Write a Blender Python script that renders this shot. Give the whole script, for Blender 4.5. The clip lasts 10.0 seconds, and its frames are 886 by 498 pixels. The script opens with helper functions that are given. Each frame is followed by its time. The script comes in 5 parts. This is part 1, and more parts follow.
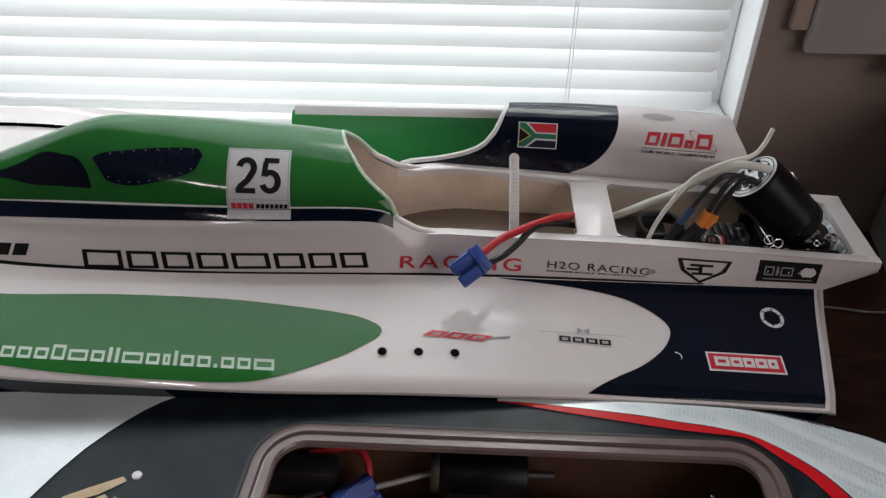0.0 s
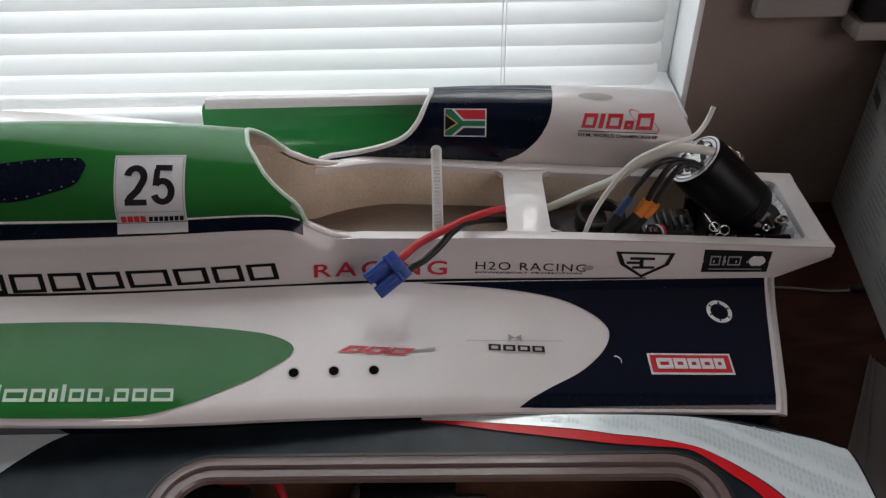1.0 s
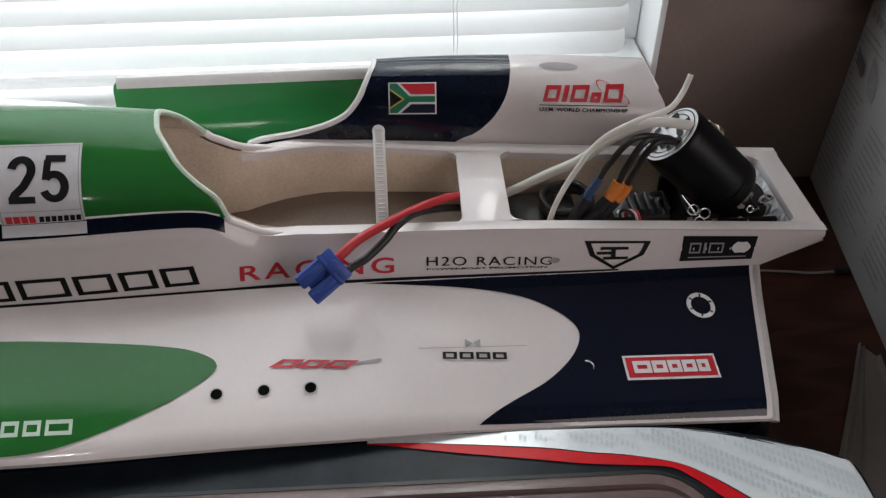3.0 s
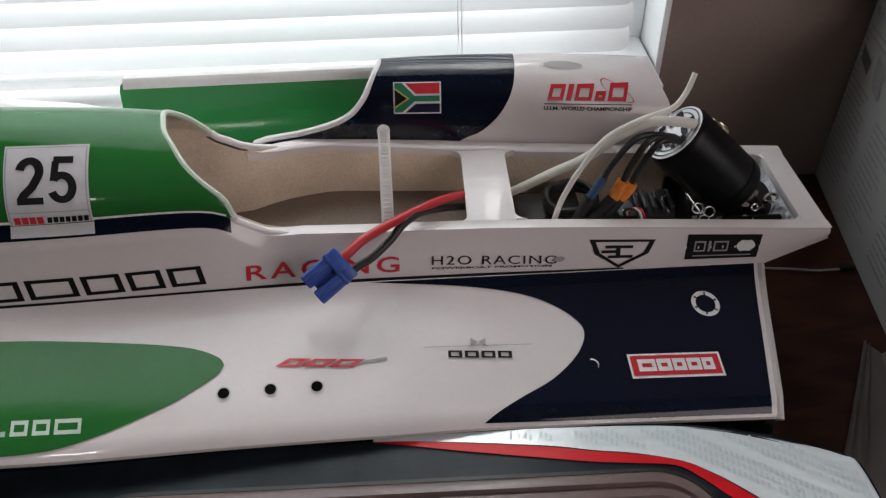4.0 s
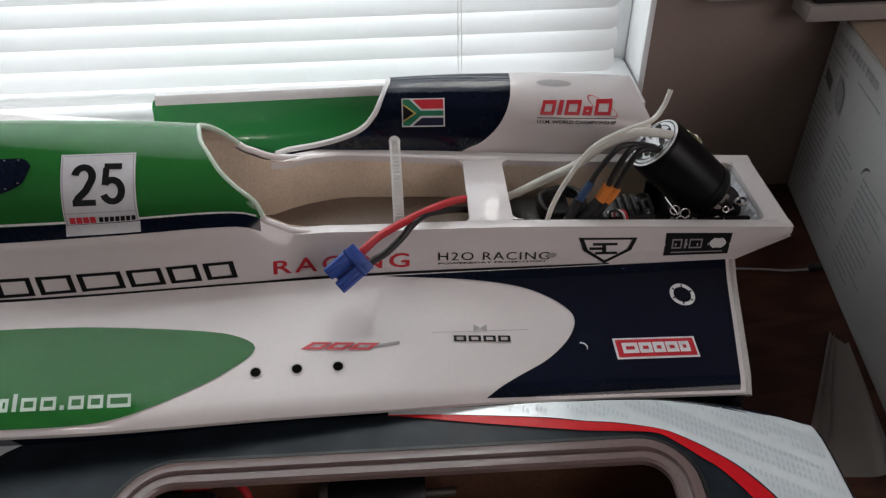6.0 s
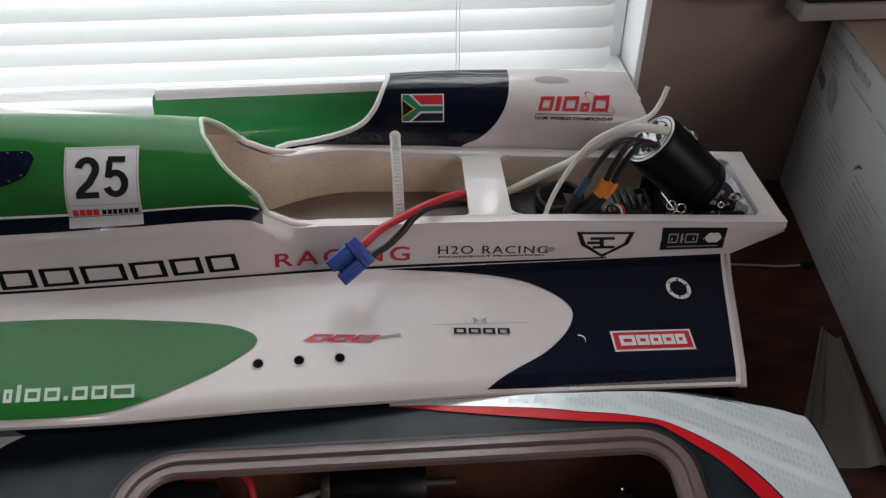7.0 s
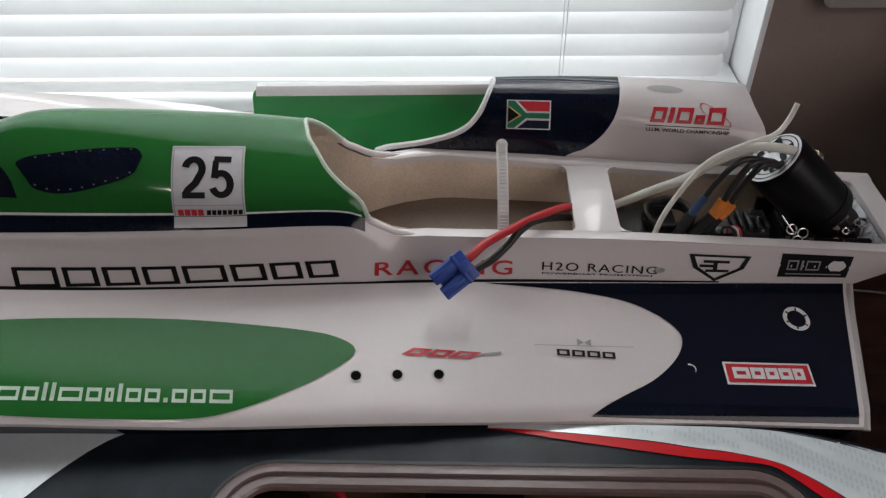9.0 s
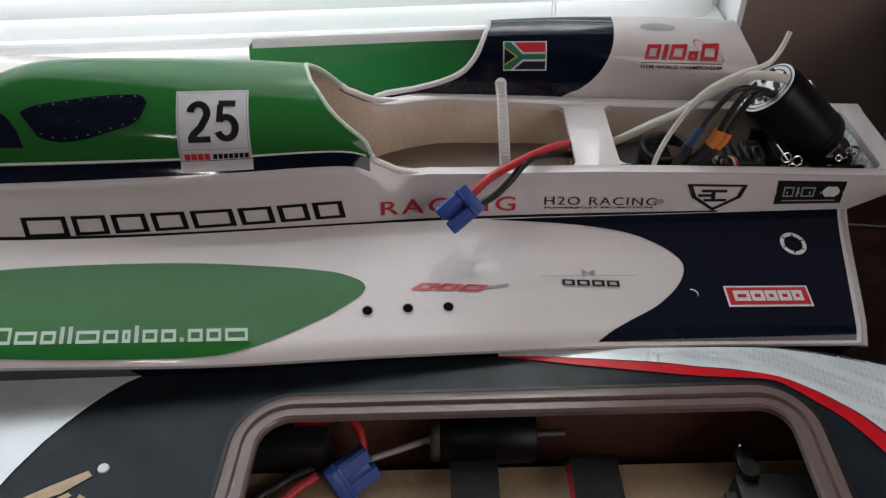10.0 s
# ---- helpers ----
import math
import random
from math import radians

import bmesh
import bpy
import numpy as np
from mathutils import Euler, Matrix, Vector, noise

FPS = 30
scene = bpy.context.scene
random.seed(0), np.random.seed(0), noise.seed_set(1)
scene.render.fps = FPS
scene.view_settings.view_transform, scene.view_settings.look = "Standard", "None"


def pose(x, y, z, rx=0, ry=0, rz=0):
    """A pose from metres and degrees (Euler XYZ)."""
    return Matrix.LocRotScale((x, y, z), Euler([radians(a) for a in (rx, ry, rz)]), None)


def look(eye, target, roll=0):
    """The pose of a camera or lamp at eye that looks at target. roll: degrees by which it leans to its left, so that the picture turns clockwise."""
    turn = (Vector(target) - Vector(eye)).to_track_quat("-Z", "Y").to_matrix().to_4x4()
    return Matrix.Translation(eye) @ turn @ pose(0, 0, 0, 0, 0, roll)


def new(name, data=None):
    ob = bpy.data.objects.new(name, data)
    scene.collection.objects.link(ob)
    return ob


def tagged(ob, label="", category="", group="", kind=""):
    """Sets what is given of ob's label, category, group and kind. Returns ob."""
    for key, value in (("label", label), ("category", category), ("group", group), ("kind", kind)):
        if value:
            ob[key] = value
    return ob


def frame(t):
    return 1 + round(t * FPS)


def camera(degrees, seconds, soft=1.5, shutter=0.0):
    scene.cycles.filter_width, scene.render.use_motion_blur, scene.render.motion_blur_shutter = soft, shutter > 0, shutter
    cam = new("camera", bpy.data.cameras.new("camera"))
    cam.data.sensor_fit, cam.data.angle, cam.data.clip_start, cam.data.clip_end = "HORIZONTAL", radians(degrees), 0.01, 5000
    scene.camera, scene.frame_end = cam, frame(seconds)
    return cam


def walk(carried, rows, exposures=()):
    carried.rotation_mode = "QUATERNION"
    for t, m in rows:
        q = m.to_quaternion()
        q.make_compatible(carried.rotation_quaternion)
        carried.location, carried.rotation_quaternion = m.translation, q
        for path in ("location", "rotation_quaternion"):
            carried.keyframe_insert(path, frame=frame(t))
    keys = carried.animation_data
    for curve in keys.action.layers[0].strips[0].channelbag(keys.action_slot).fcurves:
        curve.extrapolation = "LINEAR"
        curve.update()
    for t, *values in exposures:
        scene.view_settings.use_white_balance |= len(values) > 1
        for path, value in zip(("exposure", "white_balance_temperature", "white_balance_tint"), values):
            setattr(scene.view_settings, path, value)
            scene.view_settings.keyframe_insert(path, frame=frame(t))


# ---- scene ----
cam = camera(59.9, 10.0, soft=1.3)
PATH = [
    (0.0, (-0.2365, -0.3960, 0.3900), (-0.2724, 0.4050, -0.2077), 0.31),
    (0.5, (-0.2155, -0.3774, 0.3855), (-0.2425, 0.4183, -0.2196), -0.64),
    (1.0, (-0.2021, -0.3554, 0.3825), (-0.2198, 0.4215, -0.2468), -1.60),
    (1.5, (-0.1963, -0.3459, 0.3715), (-0.1736, 0.4227, -0.2677), 0.62),
    (2.0, (-0.1962, -0.3331, 0.3679), (-0.1817, 0.4209, -0.2888), -0.62),
    (2.5, (-0.1934, -0.3185, 0.3579), (-0.1627, 0.4411, -0.2917), -0.86),
    (3.8, (-0.1924, -0.3098, 0.3561), (-0.1843, 0.4437, -0.3014), -1.90),
    (4.0, (-0.1926, -0.3123, 0.3582), (-0.1762, 0.4431, -0.2968), -1.70),
    (4.5, (-0.1915, -0.3219, 0.3612), (-0.1700, 0.4413, -0.2846), -2.02),
    (5.0, (-0.1937, -0.3375, 0.3698), (-0.1549, 0.4399, -0.2580), -1.13),
    (5.5, (-0.1983, -0.3468, 0.3775), (-0.1744, 0.4260, -0.2567), -1.59),
    (7.0, (-0.2063, -0.3572, 0.3787), (-0.1653, 0.4124, -0.2585), -0.57),
    (7.5, (-0.2120, -0.3578, 0.3800), (-0.1852, 0.4132, -0.2564), -0.94),
    (8.0, (-0.2146, -0.3576, 0.3799), (-0.1946, 0.4158, -0.2537), -0.68),
    (8.5, (-0.2224, -0.3516, 0.3773), (-0.2312, 0.4205, -0.2581), -0.80),
    (9.0, (-0.2287, -0.3376, 0.3796), (-0.2640, 0.4233, -0.2683), -1.43),
    (9.5, (-0.2349, -0.3494, 0.3780), (-0.2859, 0.4088, -0.2720), -2.73),
    (10.0, (-0.2380, -0.3567, 0.3683), (-0.2565, 0.3868, -0.3002), -2.64),
]
walk(cam, [(t, look(eye, target, roll)) for t, eye, target, roll in PATH], [(0.0, -0.06), (0.5, -0.26), (1.0, -0.25), (2.0, -0.08), (2.5, 0.0), (4.5, 0.0), (5.5, -0.08), (7.5, -0.08), (8.5, -0.05), (9.0, -0.18), (9.5, -0.22), (10.0, -0.12)])

# ---- light ----
SUN_EL, SUN_AZ = 52.0, 20.0
world = bpy.data.worlds.new("world")
scene.world = world
world.use_nodes = True
wn = world.node_tree.nodes
sky = wn.new("ShaderNodeTexSky")
sky.sky_type = "NISHITA"
sky.sun_disc = False
sky.sun_elevation, sky.sun_rotation = radians(SUN_EL), radians(SUN_AZ)
wn["Background"].inputs["Strength"].default_value = 0.15
world.node_tree.links.new(sky.outputs[0], wn["Background"].inputs[0])

sun = new("sun", bpy.data.lights.new("sun", "SUN"))
sun.data.energy, sun.data.angle, sun.data.color = 1.0, radians(25), (1.0, 0.97, 0.93)
sun.matrix_basis = look((math.sin(radians(SUN_AZ)) * 3, math.cos(radians(SUN_AZ)) * 3, 3 * math.tan(radians(SUN_EL))), (0, 0, 0))


def area(name, eye, target, sx, sy, watts, color):
    ob = new(name, bpy.data.lights.new(name, "AREA"))
    ob.data.shape, ob.data.size, ob.data.size_y = "RECTANGLE", sx, sy
    ob.data.energy, ob.data.color = watts, color
    ob.matrix_basis = look(eye, target)
    return ob


# sky light in the blind's window, and a fill lamp added at the side
area("window_daylight", (-0.70, 0.50, 0.65), (-0.70, 0.0, 0.65), 2.7, 1.9, 49.0, (0.94, 0.97, 1.0))
area("side_fill_light", (1.12, -1.35, 1.0), (-0.1, 0.0, 0.15), 1.2, 1.2, 11.5, (1.0, 0.87, 0.82))

# ---- materials ----


def mat(name, color, rough=0.5, metal=0.0, coat=0.0, grain=0.0, grain_scale=400.0, stain=0.0, stain_scale=25.0,
        bump=0.0, bump_scale=600.0, trans=0.0, translucent=0.0, emit=0.0, island=0.0):
    m = bpy.data.materials.new(name)
    m.use_nodes = True
    nt = m.node_tree
    n, l = nt.nodes, nt.links
    b = n["Principled BSDF"]
    b.inputs["Base Color"].default_value = (*color, 1)
    b.inputs["Roughness"].default_value = rough
    b.inputs["Metallic"].default_value = metal
    b.inputs["Coat Weight"].default_value = coat
    b.inputs["Coat Roughness"].default_value = 0.06
    b.inputs["Transmission Weight"].default_value = trans
    if emit:
        b.inputs["Emission Color"].default_value = (*color, 1)
        b.inputs["Emission Strength"].default_value = emit
    co = n.new("ShaderNodeTexCoord").outputs["Object"]
    last = None
    for amount, scale, detail in ((stain, stain_scale, 5.0), (grain, grain_scale, 3.0)):
        if not amount:
            continue
        t = n.new("ShaderNodeTexNoise")
        t.inputs["Scale"].default_value, t.inputs["Detail"].default_value = scale, detail
        l.new(co, t.inputs["Vector"])
        r = n.new("ShaderNodeMapRange")
        r.inputs["From Min"].default_value, r.inputs["From Max"].default_value = 0.3, 0.7
        r.inputs["To Min"].default_value, r.inputs["To Max"].default_value = 1 - amount, 1 + amount * 0.4
        l.new(t.outputs["Fac"], r.inputs["Value"])
        mix = n.new("ShaderNodeMix")
        mix.data_type, mix.blend_type = "RGBA", "MULTIPLY"
        mix.inputs["Factor"].default_value = 1.0
        if last is None:
            mix.inputs["A"].default_value = (*color, 1)
        else:
            l.new(last, mix.inputs["A"])
        l.new(r.outputs[0], mix.inputs["B"])
        last = mix.outputs["Result"]
    if last is not None:
        l.new(last, b.inputs["Base Color"])
    # gloss is never quite even
    t = n.new("ShaderNodeTexNoise")
    t.inputs["Scale"].default_value, t.inputs["Detail"].default_value = 60.0, 6.0
    l.new(co, t.inputs["Vector"])
    r = n.new("ShaderNodeMapRange")
    r.inputs["To Min"].default_value, r.inputs["To Max"].default_value = max(rough - 0.05, 0.02), min(rough + 0.08, 1)
    l.new(t.outputs["Fac"], r.inputs["Value"])
    l.new(r.outputs[0], b.inputs["Roughness"])
    if bump:
        t = n.new("ShaderNodeTexNoise")
        t.inputs["Scale"].default_value, t.inputs["Detail"].default_value = bump_scale, 4.0
        l.new(co, t.inputs["Vector"])
        bp = n.new("ShaderNodeBump")
        bp.inputs["Strength"].default_value, bp.inputs["Distance"].default_value = bump, 0.002
        l.new(t.outputs["Fac"], bp.inputs["Height"])
        l.new(bp.outputs[0], b.inputs["Normal"])
    if translucent:
        tr = n.new("ShaderNodeBsdfTranslucent")
        tr.inputs["Color"].default_value = (*color, 1)
        ms = n.new("ShaderNodeMixShader")
        ms.inputs["Fac"].default_value = translucent
        l.new(b.outputs[0], ms.inputs[1])
        l.new(tr.outputs[0], ms.inputs[2])
        l.new(ms.outputs[0], n["Material Output"].inputs["Surface"])
    return m


GEL = mat("white_gelcoat", (0.74, 0.69, 0.68), 0.02, coat=0.0, grain=0.02, stain=0.05, stain_scale=18, bump=0.012, bump_scale=60)
GREEN = mat("green_paint", (0.021, 0.140, 0.029), 0.06, coat=0.0, grain=0.03, stain=0.06, bump=0.012, bump_scale=50)
GREENT = mat("thin_green_laminate", (0.07, 0.42, 0.14), 0.12, coat=0.0, translucent=0.5, grain=0.03, stain=0.06)
NAVY = mat("navy_paint", (0.0045, 0.008, 0.019), 0.06, coat=0.0, grain=0.05, stain=0.1, bump=0.012, bump_scale=50)
for m_ in (GREEN, NAVY):
    m_.node_tree.nodes["Principled BSDF"].inputs["Specular IOR Level"].default_value = 0.36
INKB = mat("black_vinyl", (0.009, 0.009, 0.010), 0.38, grain=0.1)
INKB.node_tree.nodes["Principled BSDF"].inputs["Specular IOR Level"].default_value = 0.2
INKR = mat("red_vinyl", (0.58, 0.03, 0.045), 0.3, grain=0.06)
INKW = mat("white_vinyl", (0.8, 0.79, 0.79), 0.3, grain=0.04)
PALE = mat("pale_green_lettering", (0.50, 0.62, 0.52), 0.3, grain=0.05)
GOLD = mat("yellow_vinyl", (0.6, 0.45, 0.1), 0.35)
FLAGG = mat("flag_green", (0.02, 0.19, 0.10), 0.3)
FLAGB = mat("flag_blue", (0.008, 0.012, 0.04), 0.3)
GREY = mat("grey_vinyl", (0.34, 0.33, 0.34), 0.35, grain=0.08)
FIBRE = mat("bare_fibreglass", (0.80, 0.67, 0.54), 0.55, grain=0.12, grain_scale=700, stain=0.16, stain_scale=30, bump=0.15, bump_scale=420)
NYLON = mat("white_nylon", (0.83, 0.82, 0.80), 0.4, translucent=0.15)
TUBE = mat("silicone_tube", (0.86, 0.84, 0.78), 0.3, translucent=0.25, grain=0.03)
REDW = mat("red_silicone_wire", (0.50, 0.025, 0.035), 0.42, grain=0.06)
BLKW = mat("black_silicone_wire", (0.018, 0.017, 0.017), 0.42, grain=0.1)
BLUE = mat("blue_nylon_connector", (0.035, 0.085, 0.36), 0.38, grain=0.08, bump=0.08, bump_scale=900)
BLKA = mat("black_anodised", (0.004, 0.004, 0.005), 0.36, grain=0.15)
BLKA.node_tree.nodes["Principled BSDF"].inputs["Specular IOR Level"].default_value = 0.2
BLKP = mat("black_plastic", (0.012, 0.012, 0.013), 0.42, grain=0.12)
STEEL = mat("bright_steel", (0.75, 0.75, 0.76), 0.2, metal=1.0)
DULL = mat("dull_grey_metal", (0.16, 0.15, 0.14), 0.5, metal=1.0)
BRASS = mat("brass_fitting", (0.50, 0.43, 0.32), 0.4, metal=1.0)
STICKER = mat("grey_white_sticker", (0.60, 0.59, 0.61), 0.3, grain=0.05, stain=0.06)
VENT = mat("painted_recess_shade", (0.40, 0.385, 0.38), 0.4)
FOIL = mat("aluminium_tape", (0.50, 0.50, 0.51), 0.45, metal=1.0, bump=0.5, bump_scale=260)
ORNG = mat("orange_heatshrink", (0.72, 0.22, 0.03), 0.4, grain=0.1)
BLUS = mat("blue_heatshrink", (0.03, 0.07, 0.16), 0.4, grain=0.1)
LABEL = mat("motor_end_label", (0.90, 0.90, 0.92), 0.14, grain=0.03)
B2W = mat("silver_grey_film", (0.86, 0.93, 0.95), 0.20, metal=0.12, coat=0.0, grain=0.04, stain=0.10, stain_scale=30, bump=0.02, bump_scale=80)
B2C = mat("charcoal_film", (0.018, 0.026, 0.033), 0.30, coat=0.0, grain=0.10, stain=0.45, stain_scale=45, bump=0.006, bump_scale=80)
B2C.node_tree.nodes["Principled BSDF"].inputs["Specular IOR Level"].default_value = 0.16
B2R = mat("red_film", (0.68, 0.012, 0.02), 0.30, grain=0.05)
B2R.node_tree.nodes["Principled BSDF"].inputs["Specular IOR Level"].default_value = 0.25
B2D = mat("grey_hatching", (0.60, 0.67, 0.70), 0.3)
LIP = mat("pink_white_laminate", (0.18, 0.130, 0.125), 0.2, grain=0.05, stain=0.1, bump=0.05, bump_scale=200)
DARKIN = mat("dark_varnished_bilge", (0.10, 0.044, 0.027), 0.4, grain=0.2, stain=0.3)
PLY = mat("birch_plywood", (0.56, 0.42, 0.27), 0.55, grain=0.12, grain_scale=300, stain=0.12)
FELT = mat("black_hook_tape", (0.015, 0.015, 0.016), 0.9, grain=0.25, grain_scale=900, bump=0.5, bump_scale=1500)
SLAT = mat("white_blind_slat", (0.88, 0.89, 0.89), 0.35, translucent=0.5, grain=0.02)
CORD = mat("white_cord", (0.88, 0.88, 0.87), 0.6, translucent=0.5)
FRAME = mat("white_window_frame", (0.84, 0.85, 0.85), 0.35, grain=0.03, stain=0.05)
WALL = mat("taupe_wall_paint", (0.27, 0.205, 0.178), 0.75, grain=0.06, grain_scale=250, stain=0.08, stain_scale=8, bump=0.12, bump_scale=220)
PLASTER = mat("pale_plaster", (0.36, 0.325, 0.305), 0.85, grain=0.05, stain=0.06, stain_scale=4, bump=0.1, bump_scale=80)
FLOORM = mat("brown_floor", (0.17, 0.10, 0.07), 0.5, grain=0.15, stain=0.2, stain_scale=4)
CARD = mat("white_printed_cardboard", (0.46, 0.46, 0.455), 0.5, grain=0.05, stain=0.08, stain_scale=20)
CARDI = mat("grey_box_ink", (0.33, 0.33, 0.335), 0.6, grain=0.2)
CARDK = mat("black_box_ink", (0.11, 0.11, 0.12), 0.6)
CARDT = mat("brown_cardboard", (0.36, 0.28, 0.22), 0.8, grain=0.08)
FILMP = mat("milky_plastic_sheet", (0.22, 0.19, 0.175), 0.35, translucent=0.3, stain=0.1)
TRANSOM = mat("dull_white_edge", (0.55, 0.52, 0.50), 0.5, grain=0.06, stain=0.1)

BORE = mat("black_bore", (0.004, 0.004, 0.004), 0.9)
BORE.node_tree.nodes["Principled BSDF"].inputs["Specular IOR Level"].default_value = 0.1
CUT = mat("pale_green_cut_edge", (0.50, 0.60, 0.49), 0.35, grain=0.06)
CEIL = mat("dull_ceiling_paint", (0.22, 0.205, 0.195), 0.85, grain=0.05, stain=0.06, stain_scale=4)
BILGE = mat("shade_toned_floor", (0.24, 0.185, 0.15), 0.55, grain=0.12, grain_scale=500, stain=0.16)

# dark wood: long grain along x
WOOD = mat("dark_reddish_wood", (0.085, 0.038, 0.024), 0.45, stain=0.25, stain_scale=14)
_n, _l = WOOD.node_tree.nodes, WOOD.node_tree.links
_w = _n.new("ShaderNodeTexWave")
_w.inputs["Scale"].default_value, _w.inputs["Distortion"].default_value, _w.inputs["Detail"].default_value = 9.0, 7.0, 4.0
_mp = _n.new("ShaderNodeMapping")
_mp.inputs["Scale"].default_value = (0.6, 6.0, 1.0)
_l.new(_n.new("ShaderNodeTexCoord").outputs["Object"], _mp.inputs["Vector"])
_l.new(_mp.outputs[0], _w.inputs["Vector"])
_r = _n.new("ShaderNodeValToRGB")
_r.color_ramp.elements[0].color, _r.color_ramp.elements[1].color = (0.030, 0.010, 0.006, 1), (0.060, 0.023, 0.014, 1)
_n["Principled BSDF"].inputs["Specular IOR Level"].default_value = 0.2
_l.new(_w.outputs["Fac"], _r.inputs[0])
_l.new(_r.outputs[0], _n["Principled BSDF"].inputs["Base Color"])

# ---- mesh helpers ----


def finish(name, bm, material, parent=None, label="", smooth=True, bevel=0.0):
    if bevel:
        bmesh.ops.bevel(bm, geom=list(bm.edges), offset=bevel, segments=2, affect="EDGES", profile=0.5)
    me = bpy.data.meshes.new(name)
    bm.to_mesh(me)
    bm.free()
    me.materials.append(material)
    if smooth:
        me.shade_smooth()
        me.set_sharp_from_angle(angle=radians(38))
    ob = new(name, me)
    if parent is not None:
        ob.parent = parent
        if parent.type == "EMPTY":
            ob.matrix_parent_inverse = Matrix.Translation(parent.location).inverted()
    if label:
        ob["label"] = label
    return ob


def part(name, bm, material, parent, label="", smooth=True, bevel=0.0):
    return finish(name, bm, material, parent, label, smooth, bevel)


def thing(name, at, label, category, group="", kind=""):
    ob = new(name)
    ob.empty_display_size = 0.02
    ob.location = at
    return tagged(ob, label, category, group, kind)


def grid(fn, nu, nv, us=None, vs=None, bm=None):
    """fn(u, v) -> point, u and v from 0 to 1."""
    bm = bm or bmesh.new()
    us = us or [i / nu for i in range(nu + 1)]
    vs = vs or [j / nv for j in range(nv + 1)]
    rows = [[bm.verts.new(fn(u, v)) for v in vs] for u in us]
    for a, b in zip(rows, rows[1:]):
        for i in range(len(vs) - 1):
            bm.faces.new((a[i], b[i], b[i + 1], a[i + 1]))
    return bm


def thick(bm, t):
    bmesh.ops.recalc_face_normals(bm, faces=bm.faces)
    bmesh.ops.solidify(bm, geom=list(bm.faces), thickness=t)
    return bm


def box(x0, x1, y0, y1, z0, z1, bm=None, m=None):
    bm = bm or bmesh.new()
    vs = [bm.verts.new((x, y, z)) for x in (x0, x1) for y in (y0, y1) for z in (z0, z1)]
    for f in ((0, 1, 3, 2), (4, 6, 7, 5), (0, 4, 5, 1), (2, 3, 7, 6), (0, 2, 6, 4), (1, 5, 7, 3)):
        bm.faces.new([vs[i] for i in f])
    if m is not None:
        for v in vs:
            v.co = m @ v.co
    return bm


def cyl(a, b, r0, r1=None, n=20, bm=None, cap=True):
    bm = bm or bmesh.new()
    r1 = r0 if r1 is None else r1
    a, b = Vector(a), Vector(b)
    q = (b - a).to_track_quat("Z", "Y").to_matrix()
    rings = []
    for p, r in ((a, r0), (b, r1)):
        rings.append([bm.verts.new(p + q @ Vector((r * math.cos(2 * math.pi * i / n), r * math.sin(2 * math.pi * i / n), 0))) for i in range(n)])
    for i in range(n):
        bm.faces.new((rings[0][i], rings[0][(i + 1) % n], rings[1][(i + 1) % n], rings[1][i]))
    if cap:
        bm.faces.new(rings[0][::-1])
        bm.faces.new(rings[1])
    return bm


def spline(pts, n):
    pts = [Vector(p) for p in pts]
    out = []
    for i in range(len(pts) - 1):
        p0, p1, p2, p3 = pts[max(i - 1, 0)], pts[i], pts[i + 1], pts[min(i + 2, len(pts) - 1)]
        for k in range(n):
            t = k / n
            out.append(0.5 * (2 * p1 + (p2 - p0) * t + (2 * p0 - 5 * p1 + 4 * p2 - p3) * t * t + (3 * p1 - p0 - 3 * p2 + p3) * t ** 3))
    return out + [pts[-1]]


def sweep(pts, section, bm=None, up=(0, 0, 1), closed=False, cap=True):
    """A closed section of (side, up) offsets along points."""
    bm = bm or bmesh.new()
    pts = [Vector(p) for p in pts]
    rings = []
    for i, p in enumerate(pts):
        if closed:
            d = pts[(i + 1) % len(pts)] - pts[i - 1]
        else:
            d = pts[min(i + 1, len(pts) - 1)] - pts[max(i - 1, 0)]
        d.normalize()
        s = d.cross(Vector(up))
        s = s.normalized() if s.length > 1e-6 else Vector((1, 0, 0))
        u = s.cross(d).normalized()
        rings.append([bm.verts.new(p + s * a + u * b) for a, b in section])
    pairs = list(zip(rings, rings[1:])) + ([(rings[-1], rings[0])] if closed else [])
    k = len(section)
    for a, b in pairs:
        for i in range(k):
            bm.faces.new((a[i], a[(i + 1) % k], b[(i + 1) % k], b[i]))
    if cap and not closed:
        bm.faces.new(rings[0][::-1])
        bm.faces.new(rings[-1])
    bmesh.ops.recalc_face_normals(bm, faces=bm.faces)
    return bm


def ring_section(r, n=10, squash=1.0):
    return [(r * math.cos(2 * math.pi * i / n), squash * r * math.sin(2 * math.pi * i / n)) for i in range(n)]


def tube(pts, r, n=6, bm=None, sides=10):
    return sweep(spline(pts, n), ring_section(r, sides), bm)


